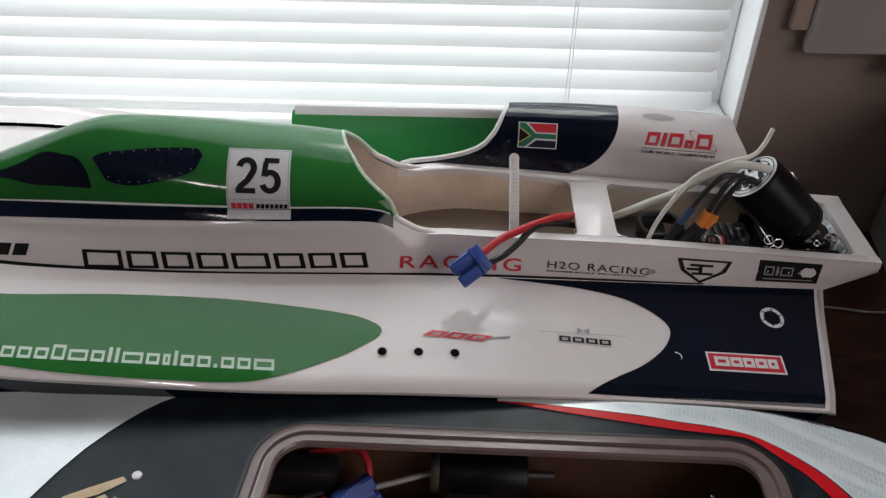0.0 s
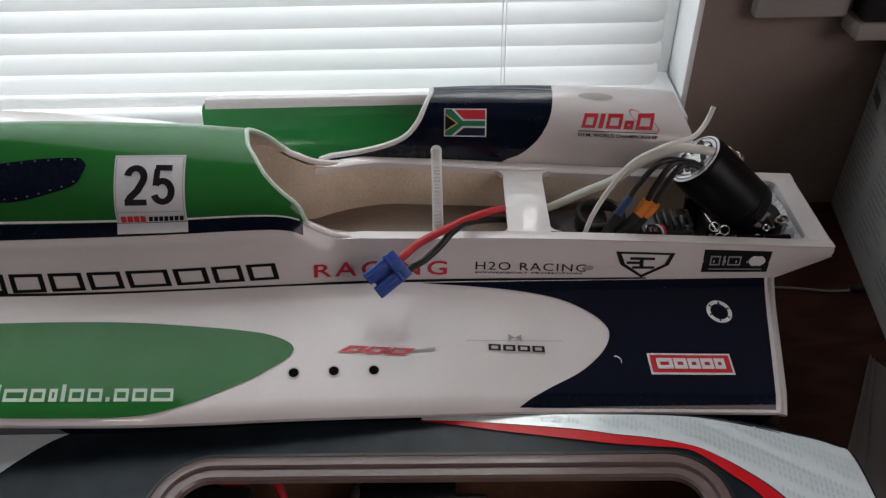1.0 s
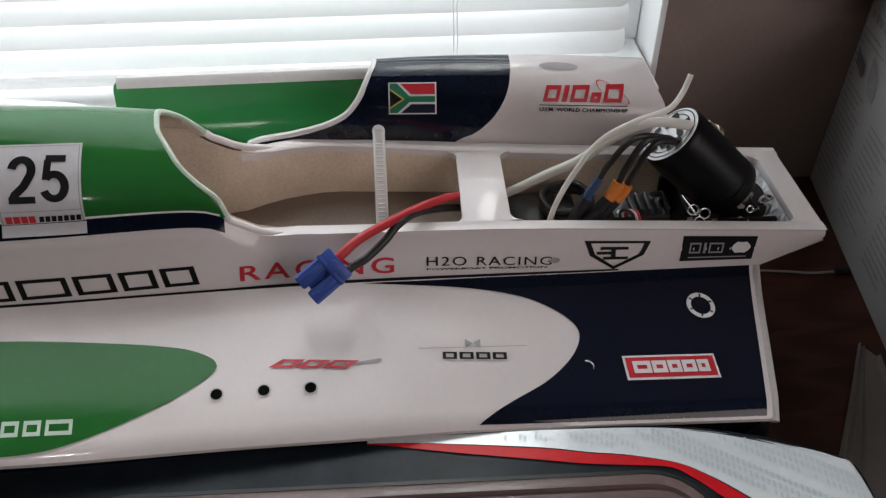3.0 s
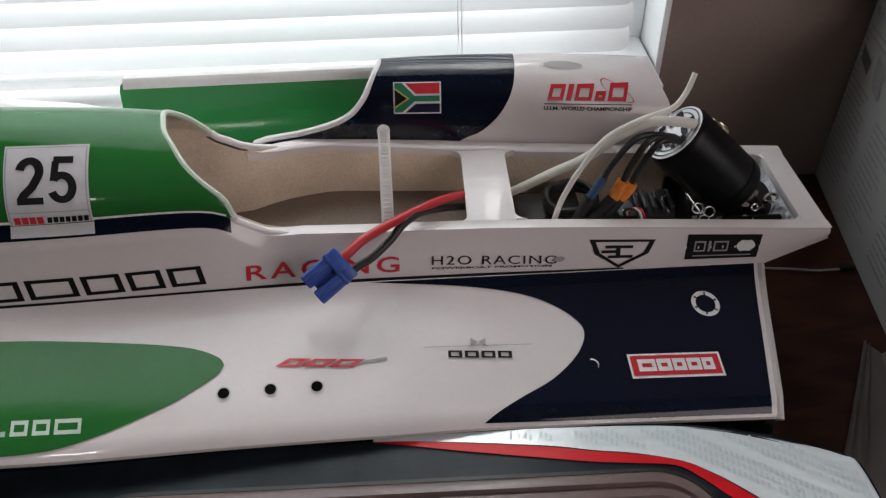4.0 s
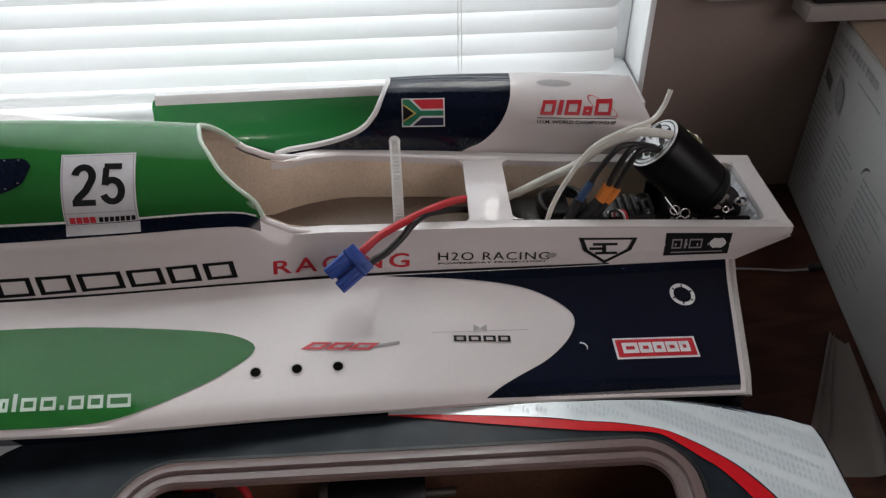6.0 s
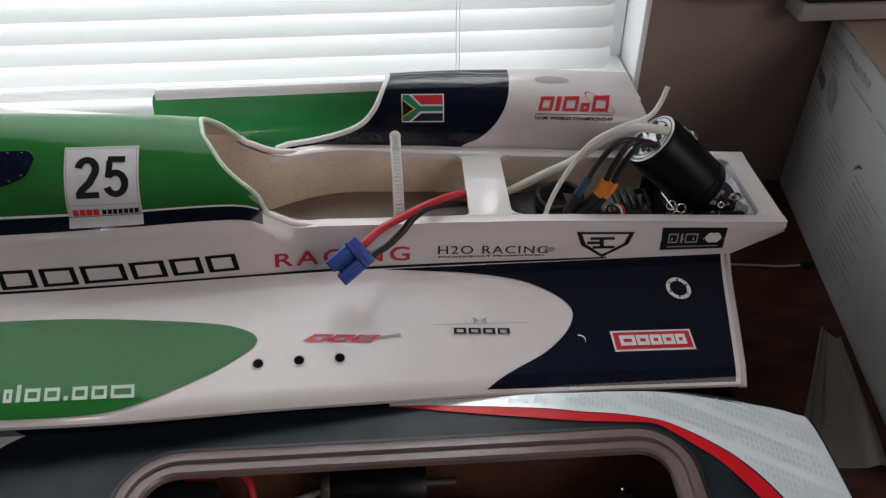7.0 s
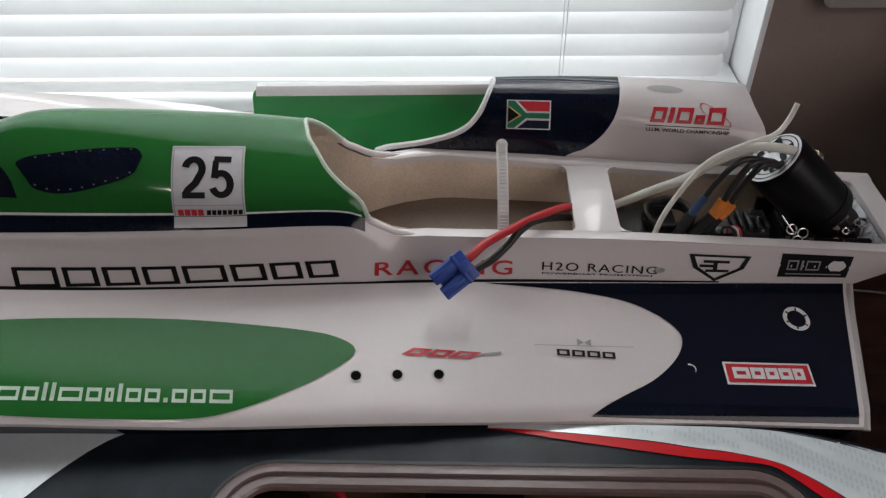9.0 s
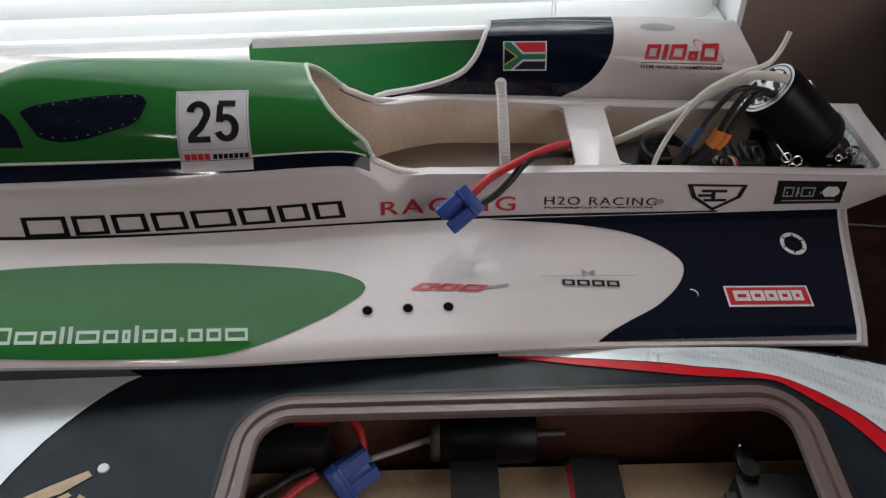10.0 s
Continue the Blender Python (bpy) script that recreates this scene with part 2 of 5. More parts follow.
def lerp(table, x):
    """Smooth curve through (x, value) rows in rising x."""
    if x <= table[0][0]:
        return table[0][1]
    if x >= table[-1][0]:
        return table[-1][1]
    for i in range(len(table) - 1):
        x1, y1 = table[i]
        x2, y2 = table[i + 1]
        if x <= x2:
            x0, y0 = table[i - 1] if i else (2 * x1 - x2, 2 * y1 - y2)
            x3, y3 = table[i + 2] if i + 2 < len(table) else (2 * x2 - x1, 2 * y2 - y1)
            h = x2 - x1
            m1, m2 = (y2 - y0) / (x2 - x0) * h, (y3 - y1) / (x3 - x1) * h
            t = (x - x1) / h
            return ((2 * t ** 3 - 3 * t * t + 1) * y1 + (t ** 3 - 2 * t * t + t) * m1 + (3 * t * t - 2 * t ** 3) * y2 + (t ** 3 - t * t) * m2)


def patch(outline, surf, bm=None):
    """A filled flat outline [(a, b)...] laid on surf(a, b)."""
    bm = bm or bmesh.new()
    bm.faces.new([bm.verts.new(surf(a, b)) for a, b in outline])
    return bm


def band(x0, x1, low, high, surf, n=24, rows=4, bm=None):
    """Between the curves low(x) and high(x) on surf(x, b)."""
    return grid(lambda u, v: surf(x0 + (x1 - x0) * u, low(x0 + (x1 - x0) * u) * (1 - v) + high(x0 + (x1 - x0) * u) * v), n, rows, bm=bm)


def quad_map(p00, p10, p01, surf):
    """A map from unit (a, b) onto surf through three corners in surf's own coordinates."""
    return lambda a, b: surf(p00[0] + (p10[0] - p00[0]) * a + (p01[0] - p00[0]) * b, p00[1] + (p10[1] - p00[1]) * a + (p01[1] - p00[1]) * b)


def words(text, umap, bold=0.0, shear=0.0, bm=None, space=1.0):
    """Lettering stretched over the unit square of umap."""
    cu = bpy.data.curves.new("lettering", "FONT")
    cu.body, cu.shear, cu.offset, cu.resolution_u, cu.space_character = text, shear, bold, 3, space
    ob = new("lettering", cu)
    me = bpy.data.meshes.new_from_object(ob.evaluated_get(bpy.context.evaluated_depsgraph_get()))
    bpy.data.objects.remove(ob)
    bm = bm or bmesh.new()
    xs = [v.co.x for v in me.vertices]
    ys = [v.co.y for v in me.vertices]
    x0, x1, y0, y1 = min(xs), max(xs), min(ys), max(ys)
    vs = [bm.verts.new(umap((v.co.x - x0) / (x1 - x0), (v.co.y - y0) / (y1 - y0))) for v in me.vertices]
    for p in me.polygons:
        try:
            bm.faces.new([vs[i] for i in p.vertices])
        except ValueError:
            pass
    return bm


def rect(umap, a0, a1, b0, b1, shear=0.0, bm=None, n=1):
    bm = bm or bmesh.new()
    return grid(lambda u, v: umap(a0 + (a1 - a0) * u + shear * (b0 + (b1 - b0) * v), b0 + (b1 - b0) * v), n, 1, bm=bm)


def marks(name, umap, widths, material, parent, label="", stroke=0.0, shear=0.0, gap=0.25, tall=None):
    """Plain marks in place of a trade name: a row of solid bars, or of open frames where a stroke is given."""
    unit = 1.0 / (sum(widths) + gap * (len(widths) - 1))
    x = 0.0
    for k, w in enumerate(widths):
        e = x + w * unit
        top = tall[k] if tall else 1.0
        b = bmesh.new()
        if stroke:
            sa = stroke * unit * 0.9
            rect(umap, x, e, 0.0, stroke, shear, b, 2)
            rect(umap, x, e, top - stroke, top, shear, b, 2)
            rect(umap, x, x + sa, stroke, top - stroke, shear, b)
            rect(umap, e - sa, e, stroke, top - stroke, shear, b)
        else:
            rect(umap, x, e, 0.0, top, shear, b, 2)
        finish(name, b, material, parent, label, smooth=False)
        x = e + gap * unit

# ---- setting ----
TABLE = 0.012
WALL_Y = 0.160
WIN_X0, WIN_X1, WIN_Z0, WIN_Z1 = -1.66, -0.031, 0.085, 1.30

tagged(finish("floor", box(-1.75, 1.15, -3.2, 0.30, -0.78, -0.74), FLOORM, smooth=False), "brown boarded floor of the room", "floor", kind="structure")
# unseen ceiling, kept dull so it reflects little in the paintwork
tagged(finish("ceiling", box(-1.75, 1.15, -3.2, 0.30, 1.70, 1.74), CEIL, smooth=False), "dull ceiling, unseen, assumed to close the room", "ceiling", kind="structure")
bm = box(-1.75, WIN_X0, WALL_Y, WALL_Y + 0.07, -0.74, 1.70)
box(WIN_X1, 1.15, WALL_Y, WALL_Y + 0.07, -0.74, 1.70, bm)
box(WIN_X0, WIN_X1, WALL_Y, WALL_Y + 0.07, -0.74, WIN_Z0, bm)
box(WIN_X0, WIN_X1, WALL_Y, WALL_Y + 0.07, WIN_Z1, 1.70, bm)
tagged(finish("wall_north", bm, WALL, smooth=False), "taupe painted wall with a window opening", "wall", kind="structure")
# unseen wall; its opening is made up to let the fill lamp in
bm = box(1.15, 1.25, -3.2, -2.0, -0.74, 1.70)
box(1.15, 1.25, -0.70, 0.30, -0.74, 1.70, bm)
box(1.15, 1.25, -2.0, -0.70, -0.74, 0.35, bm)
box(1.15, 1.25, -2.0, -0.70, 1.64, 1.70, bm)
tagged(finish("wall_east", bm, WALL, smooth=False), "unseen side wall with an opening added for the fill light", "wall", kind="structure")
# unseen walls, assumed; their taupe holds back light bounced onto the boats
tagged(finish("wall_west", box(-1.85, -1.75, -3.2, 0.30, -0.74, 1.70), WALL, smooth=False), "unseen taupe side wall, assumed to close the room", "wall", kind="structure")
tagged(finish("wall_south", box(-1.75, 1.15, -3.3, -3.2, -0.74, 1.70), WALL, smooth=False), "unseen taupe back wall, assumed to close the room", "wall", kind="structure")

# ceiling light with two bulbs
LX, LY = -0.80, -1.65
lamp = thing("ceiling_light", (LX, LY, 1.66), "white ceiling light with three bare bulbs", "lamp")
part("base", box(LX - 0.14, LX + 0.14, LY - 0.06, LY + 0.06, 1.665, 1.699), FRAME, lamp, bevel=0.004)
GLOW = mat("lamp_bulb", (1.0, 0.94, 0.90), 0.4, emit=65.0)
for x in (LX - 0.065, LX, LX + 0.065):
    bm = bmesh.new()
    bmesh.ops.create_uvsphere(bm, u_segments=20, v_segments=12, radius=0.024, matrix=Matrix.Translation((x, LY, 1.62)))
    part("bulb", bm, GLOW, lamp, "glowing bulb")
    part("socket", cyl((x, LY, 1.640), (x, LY, 1.668), 0.018, n=16), FRAME, lamp)

# window frame and sash behind the blind
win = thing("window_1", (-0.55, WALL_Y + 0.05, WIN_Z0), "white framed window behind a slatted blind", "window", kind="structure")
part("jamb", box(WIN_X1 - 0.005, WIN_X1 - 0.0005, WALL_Y - 0.006, WALL_Y + 0.066, TABLE + 0.0005, WIN_Z1 + 0.04), FRAME, win, "white window reveal", bevel=0.001)
part("stile", box(WIN_X1 - 0.050, WIN_X1 - 0.0055, WALL_Y + 0.034, WALL_Y + 0.060, WIN_Z0 + 0.004, WIN_Z1), FRAME, win, bevel=0.0015)
part("jamb", box(WIN_X0 - 0.035, WIN_X0 + 0.02, WALL_Y - 0.008, WALL_Y + 0.10, TABLE + 0.0005, WIN_Z1 + 0.04), FRAME, win, bevel=0.0015)
part("window_sill", box(WIN_X0 + 0.0205, WIN_X1 - 0.0065, WALL_Y - 0.036, WALL_Y + 0.07, 0.092, 0.1110), FRAME, win, bevel=0.002)
part("apron", box(WIN_X0 + 0.0205, WIN_X1 - 0.0065, WALL_Y - 0.024, WALL_Y - 0.001, TABLE + 0.0005, 0.0918), FRAME, win, bevel=0.001)
part("head", box(WIN_X0 + 0.02, WIN_X1 - 0.0065, WALL_Y - 0.008, WALL_Y + 0.10, WIN_Z1, WIN_Z1 + 0.04), FRAME, win, bevel=0.0015)
part("mullion", box(-0.885, -0.860, WALL_Y + 0.030, WALL_Y + 0.056, WIN_Z0 + 0.004, WIN_Z1), FRAME, win, bevel=0.001)
GLASS = mat("window_glass", (0.95, 0.97, 0.96), 0.02, trans=1.0)
for x0, x1 in ((WIN_X0 + 0.02, -0.885), (-0.860, WIN_X1 - 0.0505)):
    g = part("pane", box(x0, x1, WALL_Y + 0.041, WALL_Y + 0.045, WIN_Z0 + 0.004, WIN_Z1), GLASS, win, smooth=False)
    g.visible_shadow = False
tagged(finish("ground", box(-80, 80, -80, 80, -1.2, -1.0), FLOORM, smooth=False), "open brown ground outside the room", "ground", kind="structure")

# the table
tb = thing("table", (-0.3, -0.2, -0.74), "dark reddish-brown polished wooden table against the wall", "table")
part("tabletop", box(-1.35, 0.62, -0.56, WALL_Y - 0.003, TABLE - 0.028, TABLE), WOOD, tb, bevel=0.002)
for x in (-1.28, 0.50):
    for y in (-0.52, 0.08):
        part("leg", box(x, x + 0.05, y, y + 0.05, -0.74, TABLE - 0.028), WOOD, tb, bevel=0.002)

# ---- blind ----
blind = thing("venetian_blind", (-0.55, 0.143, 0.12), "white plastic venetian blind, slats half closed, lit from outside", "blind")
SX0, SX1, PITCH = -1.63, -0.060, 0.0153


def slat_mesh():
    def fn(u, v):
        s = (v - 0.5) * 0.0215
        bow = 0.0021 * (1 - (2 * v - 1) ** 2)
        a = radians(57)
        return Vector((SX0 + (SX1 - SX0) * u, -s * math.cos(a) * -1 + bow * math.sin(a) * -1, s * math.sin(a) + bow * math.cos(a)))
    us = [0.985 * i / 24 for i in range(25)] + [0.985 + 0.015 * k / 8 for k in range(1, 9)]
    b = grid(fn, 0, 0, us=us, vs=[0.5 - 0.5 * math.cos(math.pi * j / 12) for j in range(13)])
    r = 0.0075
    for v in b.verts:  # rounded ends
        if v.co.x > SX1 - r - 0.0068:
            over = abs(v.co.z / math.sin(radians(57))) - (0.01075 - r)
            end = SX1 - r + math.sqrt(max(r * r - max(over, 0.0) ** 2, 0.0))
            v.co.x = min(v.co.x, end)
    return thick(b, 0.0004)


proto = part("slat", slat_mesh(), SLAT, blind)
proto.matrix_basis = Matrix.Translation((0, 0.1445, 0.1376))
for i in range(1, 73):
    o = proto.copy()
    scene.collection.objects.link(o)
    o.matrix_basis = pose(0.0006 * math.sin(i * 1.7), 0.1445, 0.1376 + PITCH * i, 0.6 * math.sin(i * 2.3), 0, 0)
part("bottom_rail", box(SX0, SX1 - 0.012, 0.134, 0.153, 0.1185, 0.1265), SLAT, blind, bevel=0.003)
for x in (-1.45, -0.905, -0.545, -0.354, -0.166):
    part("ladder_cord", tube([(x, 0.1525, 0.12), (x, 0.1525, 1.265)], 0.0003, 4, sides=6), CORD, blind)
for x in (-0.1695, -0.1672):
    part("lift_cord", tube([(x, 0.1350, 0.128), (x, 0.1350, 1.265)], 0.0004, 4, sides=6), CORD, blind)
part("head_rail", box(SX0, SX1, 0.130, 0.159, 1.262, 1.292), SLAT, blind, bevel=0.002)

# ---- racing boat ----
WB = [(-0.76, 0.004), (-0.70, 0.045), (-0.62, 0.066), (-0.55, 0.0750), (-0.493, 0.0769), (-0.448, 0.0750), (-0.387, 0.0699), (-0.282, 0.0576), (-0.22, 0.0513), (-0.121, 0.0433), (-0.031, 0.0358), (0.0, 0.0340)]
WE = [(-0.76, 0.005), (-0.72, 0.07), (-0.66, 0.112), (-0.60, 0.129), (-0.53, 0.137), (-0.466, 0.1390), (-0.42, 0.1372), (-0.35, 0.1338), (-0.275, 0.1268), (-0.206, 0.1212), (-0.171, 0.1183), (-0.045, 0.1125), (0.0, 0.1105)]
WS = [(-0.76, 0.002), (-0.70, 0.018), (-0.62, 0.036), (-0.55, 0.047), (-0.50, 0.0525), (-0.43, 0.0540), (-0.35, 0.0515), (-0.30, 0.0460), (-0.283, 0.0440), (-0.24, 0.0395), (-0.15, 0.0345), (0.0, 0.0340)]
ZS = [(-0.76, 0.128), (-0.70, 0.142), (-0.60, 0.1520), (-0.50, 0.1570), (-0.42, 0.1570), (-0.35, 0.1560), (-0.30, 0.1540), (-0.2845, 0.1510), (-0.275, 0.1445), (-0.265, 0.1385), (-0.24, 0.1345), (-0.15, 0.1288), (0.0, 0.1200)]
ZT = [(-0.76, 0.130), (-0.70, 0.146), (-0.60, 0.1560), (-0.55, 0.1600), (-0.52, 0.1680), (-0.479, 0.1830), (-0.4484, 0.1920), (-0.425, 0.1915), (-0.376, 0.1860), (-0.31, 0.1775), (-0.28, 0.1720)]
YC = [(-0.76, 0.0), (-0.70, -0.016), (-0.60, -0.030), (-0.52, -0.0340), (-0.479, -0.0300), (-0.43, -0.0220), (-0.35, -0.0155), (-0.31, -0.0130), (-0.29, -0.0110), (-0.275, -0.0060), (-0.26, -0.0025), (-0.24, 0.0), (0.0, 0.0)]



def blunt(table):
    """The same run of values with the bow drawn in."""
    return [(x if x > -0.53 else -0.53 + (x + 0.53) * 0.5, v) for x, v in table]


WB, WE, WS, ZS, ZT, YC = (blunt(t) for t in (WB, WE, WS, ZS, ZT, YC))


def deck_z(x, y):
    return 0.098 + 0.207 * (y + 0.037) - 0.0866 * (x + 0.031)


def deck(x, y, lift=0.0):
    b, e = lerp(WB, x), lerp(WE, x)
    v = min(max((-y - b) / max(e - b, 1e-4), 0), 1)
    cove = max(1 - (-y - b) / 0.0065, 0.0)
    return Vector((x, y, deck_z(x, y) - 0.0008 + 0.0008 * cove * cove + 0.0026 * max(1 - (-y - b) / 0.026, 0.0) ** 2 + 0.0005 * math.sin(math.pi * v) - 0.0030 * max(v - 0.9, 0) * 10 * max(v - 0.9, 0) * 10 + lift))


def far_z(x):
    """Height of the far shoulder, which drops to the rim a little further forward."""
    return lerp(ZS, x + 0.012 * min(max((-0.22 - x) / 0.04, 0.0), 1.0))


def far_y(x):
    return lerp(WS, x) + 2 * lerp(YC, x)


def side(x, k, lift=0.0, sign=1):
    """Hull side at x, k from the deck joint (0) to the shoulder (1)."""
    b, s = lerp(WB, x), lerp(WS, x)
    zb = deck_z(x, -b)
    if x > -0.031:
        zb = 0.098 + (x + 0.031) / 0.031 * 0.0165
    z = zb + (lerp(ZS, x) - zb) * k
    y = b + (s - b) * k + 0.0012 * math.sin(math.pi * k) + 0.0018 * min(max((-0.27 - x) / 0.03, 0.0), 1.0) * math.exp(-((k - 0.78) / 0.12) ** 2)
    if sign < 0:
        y += 2 * lerp(YC, x) * k
        z = zb + (far_z(x) - zb) * k
    return Vector((x, -sign * (y + lift), z + lift * 0.2))


def side_xz(x, z, lift=0.0004):
    zb = deck_z(x, -lerp(WB, x))
    if x > -0.031:
        zb = 0.098 + (x + 0.031) / 0.031 * 0.0165
    return side(x, (z - zb) / (lerp(ZS, x) - zb), lift)


FLANK = 1.3


def canopy(x, th, lift=0.0):
    """th from 0 (near shoulder) over pi/2 (ridge) to pi; the near flank is full, with a tight turn at the ridge."""
    yc = lerp(YC, x)
    w, zt = lerp(WS, x) + yc, lerp(ZT, x)
    c, s = math.cos(th), max(math.sin(th), 0.0)
    if th < math.pi / 2:
        zs = lerp(ZS, x)
        rise = lambda k, p: 0.843 * (zt - zs) * max(math.sin(k), 0.0) ** p - 0.537 * w * max(math.cos(k), 0.0) ** p
        goal, lo, hi = rise(th, 0.9), 0.0, math.pi / 2
        for _ in range(26):
            mid = (lo + hi) / 2
            lo, hi = (mid, hi) if rise(mid, FLANK) < goal else (lo, mid)
        c, s = math.cos(lo), math.sin(lo)
        y, z = yc - w * c ** FLANK, zs + (zt - zs) * s ** FLANK
        n = Vector((0, -c ** 1.4, s ** 1.4 + 0.03)).normalized()
    else:
        zs = lerp(ZS, x) * (1 + c) - far_z(x) * c
        y, z = yc + w * abs(c) ** 0.9, zs + (zt - zs) * s ** 0.9
        n = Vector((0, -c, s + 0.05)).normalized()
    return Vector((x, y, z)) + n * lift


RIM = [(0.0, -0.2790), (0.275, -0.2822), (0.523, -0.2897), (0.859, -0.2978), (1.309, -0.3053), (1.625, -0.3104), (2.294, -0.3141), (2.83, -0.3060), (3.1416, -0.2985)]


def rim_x(th):
    return lerp(RIM, th)


boat = thing("racing_boat", (-0.35, 0, TABLE), "white, green and navy model tunnel-hull racing boat, engine bay open", "model boat")

# sponson decks, near and far
for sg in (1, -1):
    def dk(u, v, sg=sg):
        x1 = -0.031 - 0.0135 * v
        x = -0.6425 + (x1 + 0.6425) * u
        b, e = lerp(WB, x), lerp(WE, x)
        p = deck(x, -(b + (e - b) * v))
        return Vector((p.x, p.y * sg, p.z))
    spon = part("sponson", grid(dk, 110, 0, vs=[i / 80 for i in range(13)] + [0.15 + 0.85 * (i + 1) / 38 for i in range(38)]), GEL, boat)

    def sk(u, v, sg=sg):
        x = -0.6425 + (-0.0445 + 0.6425) * u
        e = lerp(WE, x)
        p = deck(x, -e)
        dz = (0.0, 0.0012, 0.0022, 0.0032, 0.03, 0.07)[round(v * 5)]
        iny = (0.0, -0.0004, 0.0002, 0.0026, 0.014, 0.022)[round(v * 5)]
        z = max(p.z - dz, TABLE + 0.0005) if v < 0.99 else TABLE + 0.0005
        return Vector((x, sg * (p.y + min(iny, e * 0.7)), z))
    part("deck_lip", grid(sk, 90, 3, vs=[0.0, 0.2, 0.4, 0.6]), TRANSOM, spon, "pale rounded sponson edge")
    # navy stands in for the shade below the overhanging deck edge
    part("undercut", grid(sk, 90, 2, vs=[0.6, 0.8, 1.0]), NAVY, spon, "undercut sponson side, painted dark for shade")
    # transom of the sponson, with its pale edge
    b = bmesh.new()
    ring = [deck(-0.031 - 0.0135 * v, -(0.0358 + (0.1129 - 0.0358) * v)) for v in [i / 8 for i in range(9)]]
    top = [b.verts.new((p.x, p.y * sg, p.z)) for p in ring]
    low = [b.verts.new((p.x + 0.002, p.y * sg, TABLE + 0.0005)) for p in ring]
    for i in range(8):
        b.faces.new((top[i], top[i + 1], low[i + 1], low[i]))
    part("transom", b, GEL, spon, smooth=False)
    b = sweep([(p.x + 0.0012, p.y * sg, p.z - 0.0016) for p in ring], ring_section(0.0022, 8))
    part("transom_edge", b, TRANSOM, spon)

# hull sides
for sg in (1, -1):
    hs = part("hull_side", grid(lambda u, v: side(-0.6425 + 0.6425 * u, v, 0, sg), 160, 40), GEL, boat)
tail = bmesh.new()
grid(lambda u, v: Vector((-0.031 + 0.031 * u, -0.0355 + 0.071 * v, 0.098 + 0.0165 * u)), 4, 6, bm=tail)
grid(lambda u, v: Vector((0.0, -0.034 + 0.068 * v, 0.1145 + 0.0055 * u)), 1, 6, bm=tail)
part("tail", tail, GEL, boat)

# canopy
TH = [i / 36 * math.pi for i in range(37)]
cano = part("canopy", grid(lambda u, v: canopy(-0.6425 + (rim_x(math.pi * v) + 0.6425) * u, math.pi * v), 110, 40), GREEN, boat, "glossy green cockpit canopy")
part("canopy_lining", grid(lambda u, v: canopy(-0.60 + (rim_x(math.pi * v) + 0.60) * u, math.pi * v, -0.0028), 50, 32), FIBRE, cano, "bare fibreglass inside")
part("canopy_rim", sweep([canopy(rim_x(t), t, -0.0013) for t in TH], ring_section(0.0016, 8)), CUT, cano, "pale green cut edge")

# dark windows painted on
glass = lambda x, th: canopy(x, th, 0.0004)
w_lo = lambda x: lerp([(-0.4421, 0.740), (-0.4384, 0.575), (-0.4343, 0.400), (-0.4208, 0.333), (-0.4024, 0.462), (-0.3875, 0.675), (-0.3842, 0.940)], x)
w_hi = lambda x: lerp([(-0.4421, 0.780), (-0.4372, 0.852), (-0.4254, 0.923), (-0.4067, 1.023), (-0.3885, 1.076), (-0.3860, 1.040), (-0.3842, 0.960)], x)
part("side_window", band(-0.4421, -0.3842, w_lo, w_hi, glass, 40, 8), NAVY, cano, "dark glossy painted side window")
f_lo = lambda x: lerp([(-0.520, 0.86), (-0.4937, 0.629), (-0.4775, 0.392), (-0.4584, 0.296), (-0.4427, 0.255)], x)
f_hi = lambda x: lerp([(-0.520, 0.88), (-0.4941, 0.870), (-0.4841, 0.930), (-0.4716, 1.063), (-0.4576, 0.872), (-0.4508, 0.774), (-0.4442, 0.474), (-0.4427, 0.27)], x)
part("front_window", band(-0.520, -0.4427, f_lo, f_hi, glass, 40, 7), NAVY, cano, "dark glossy painted front window")
# light stitches along the side window's edge
bm = bmesh.new()
for f, n_ in ((w_lo, 9), (w_hi, 8)):
    for i in range(n_):
        x = -0.4365 + 0.0495 * (i + 0.5) / n_
        t = f(x) + (0.045 if f is w_lo else -0.045)
        grid(lambda u, v: canopy(x + 0.0010 * u, t + 0.022 * v, 0.0008), 1, 1, bm=bm)
part("window_stitch", bm, CARDK, cano, "row of fine pale stitches")
# navy line below the canopy, white pin line over it
part("shoulder_stripe", band(-0.61, -0.2800, lambda x: lerp(ZS, x) - 0.0052, lambda x: lerp(ZS, x) + 0.0004, side_xz, 60, 3), NAVY, boat, "black stripe below the canopy")
part("shoulder_line", band(-0.61, -0.2815, lambda x: 0.02, lambda x: 0.055, lambda x, th: canopy(x, th, 0.0003), 60, 1), INKW, boat, "thin white line")
# black line along the deck joint
joint = lambda x: deck_z(x, -lerp(WB, x))
part("joint_stripe", band(-0.61, -0.10, lambda x: joint(x) + 0.0018, lambda x: joint(x) + 0.0034, side_xz, 70, 1), INKB, boat, "thin black line along the deck joint")

# deck livery
def dpt(x, y):
    return deck(x, y, 0.0004)


g_hi = lambda x: lerp([(-0.66, -0.105), (-0.60, -0.1000), (-0.485, -0.0940), (-0.428, -0.0875), (-0.3685, -0.0832), (-0.322, -0.0835), (-0.300, -0.0850), (-0.292, -0.0868), (-0.2862, -0.0892), (-0.2836, -0.0912), (-0.2826, -0.0933)], x)
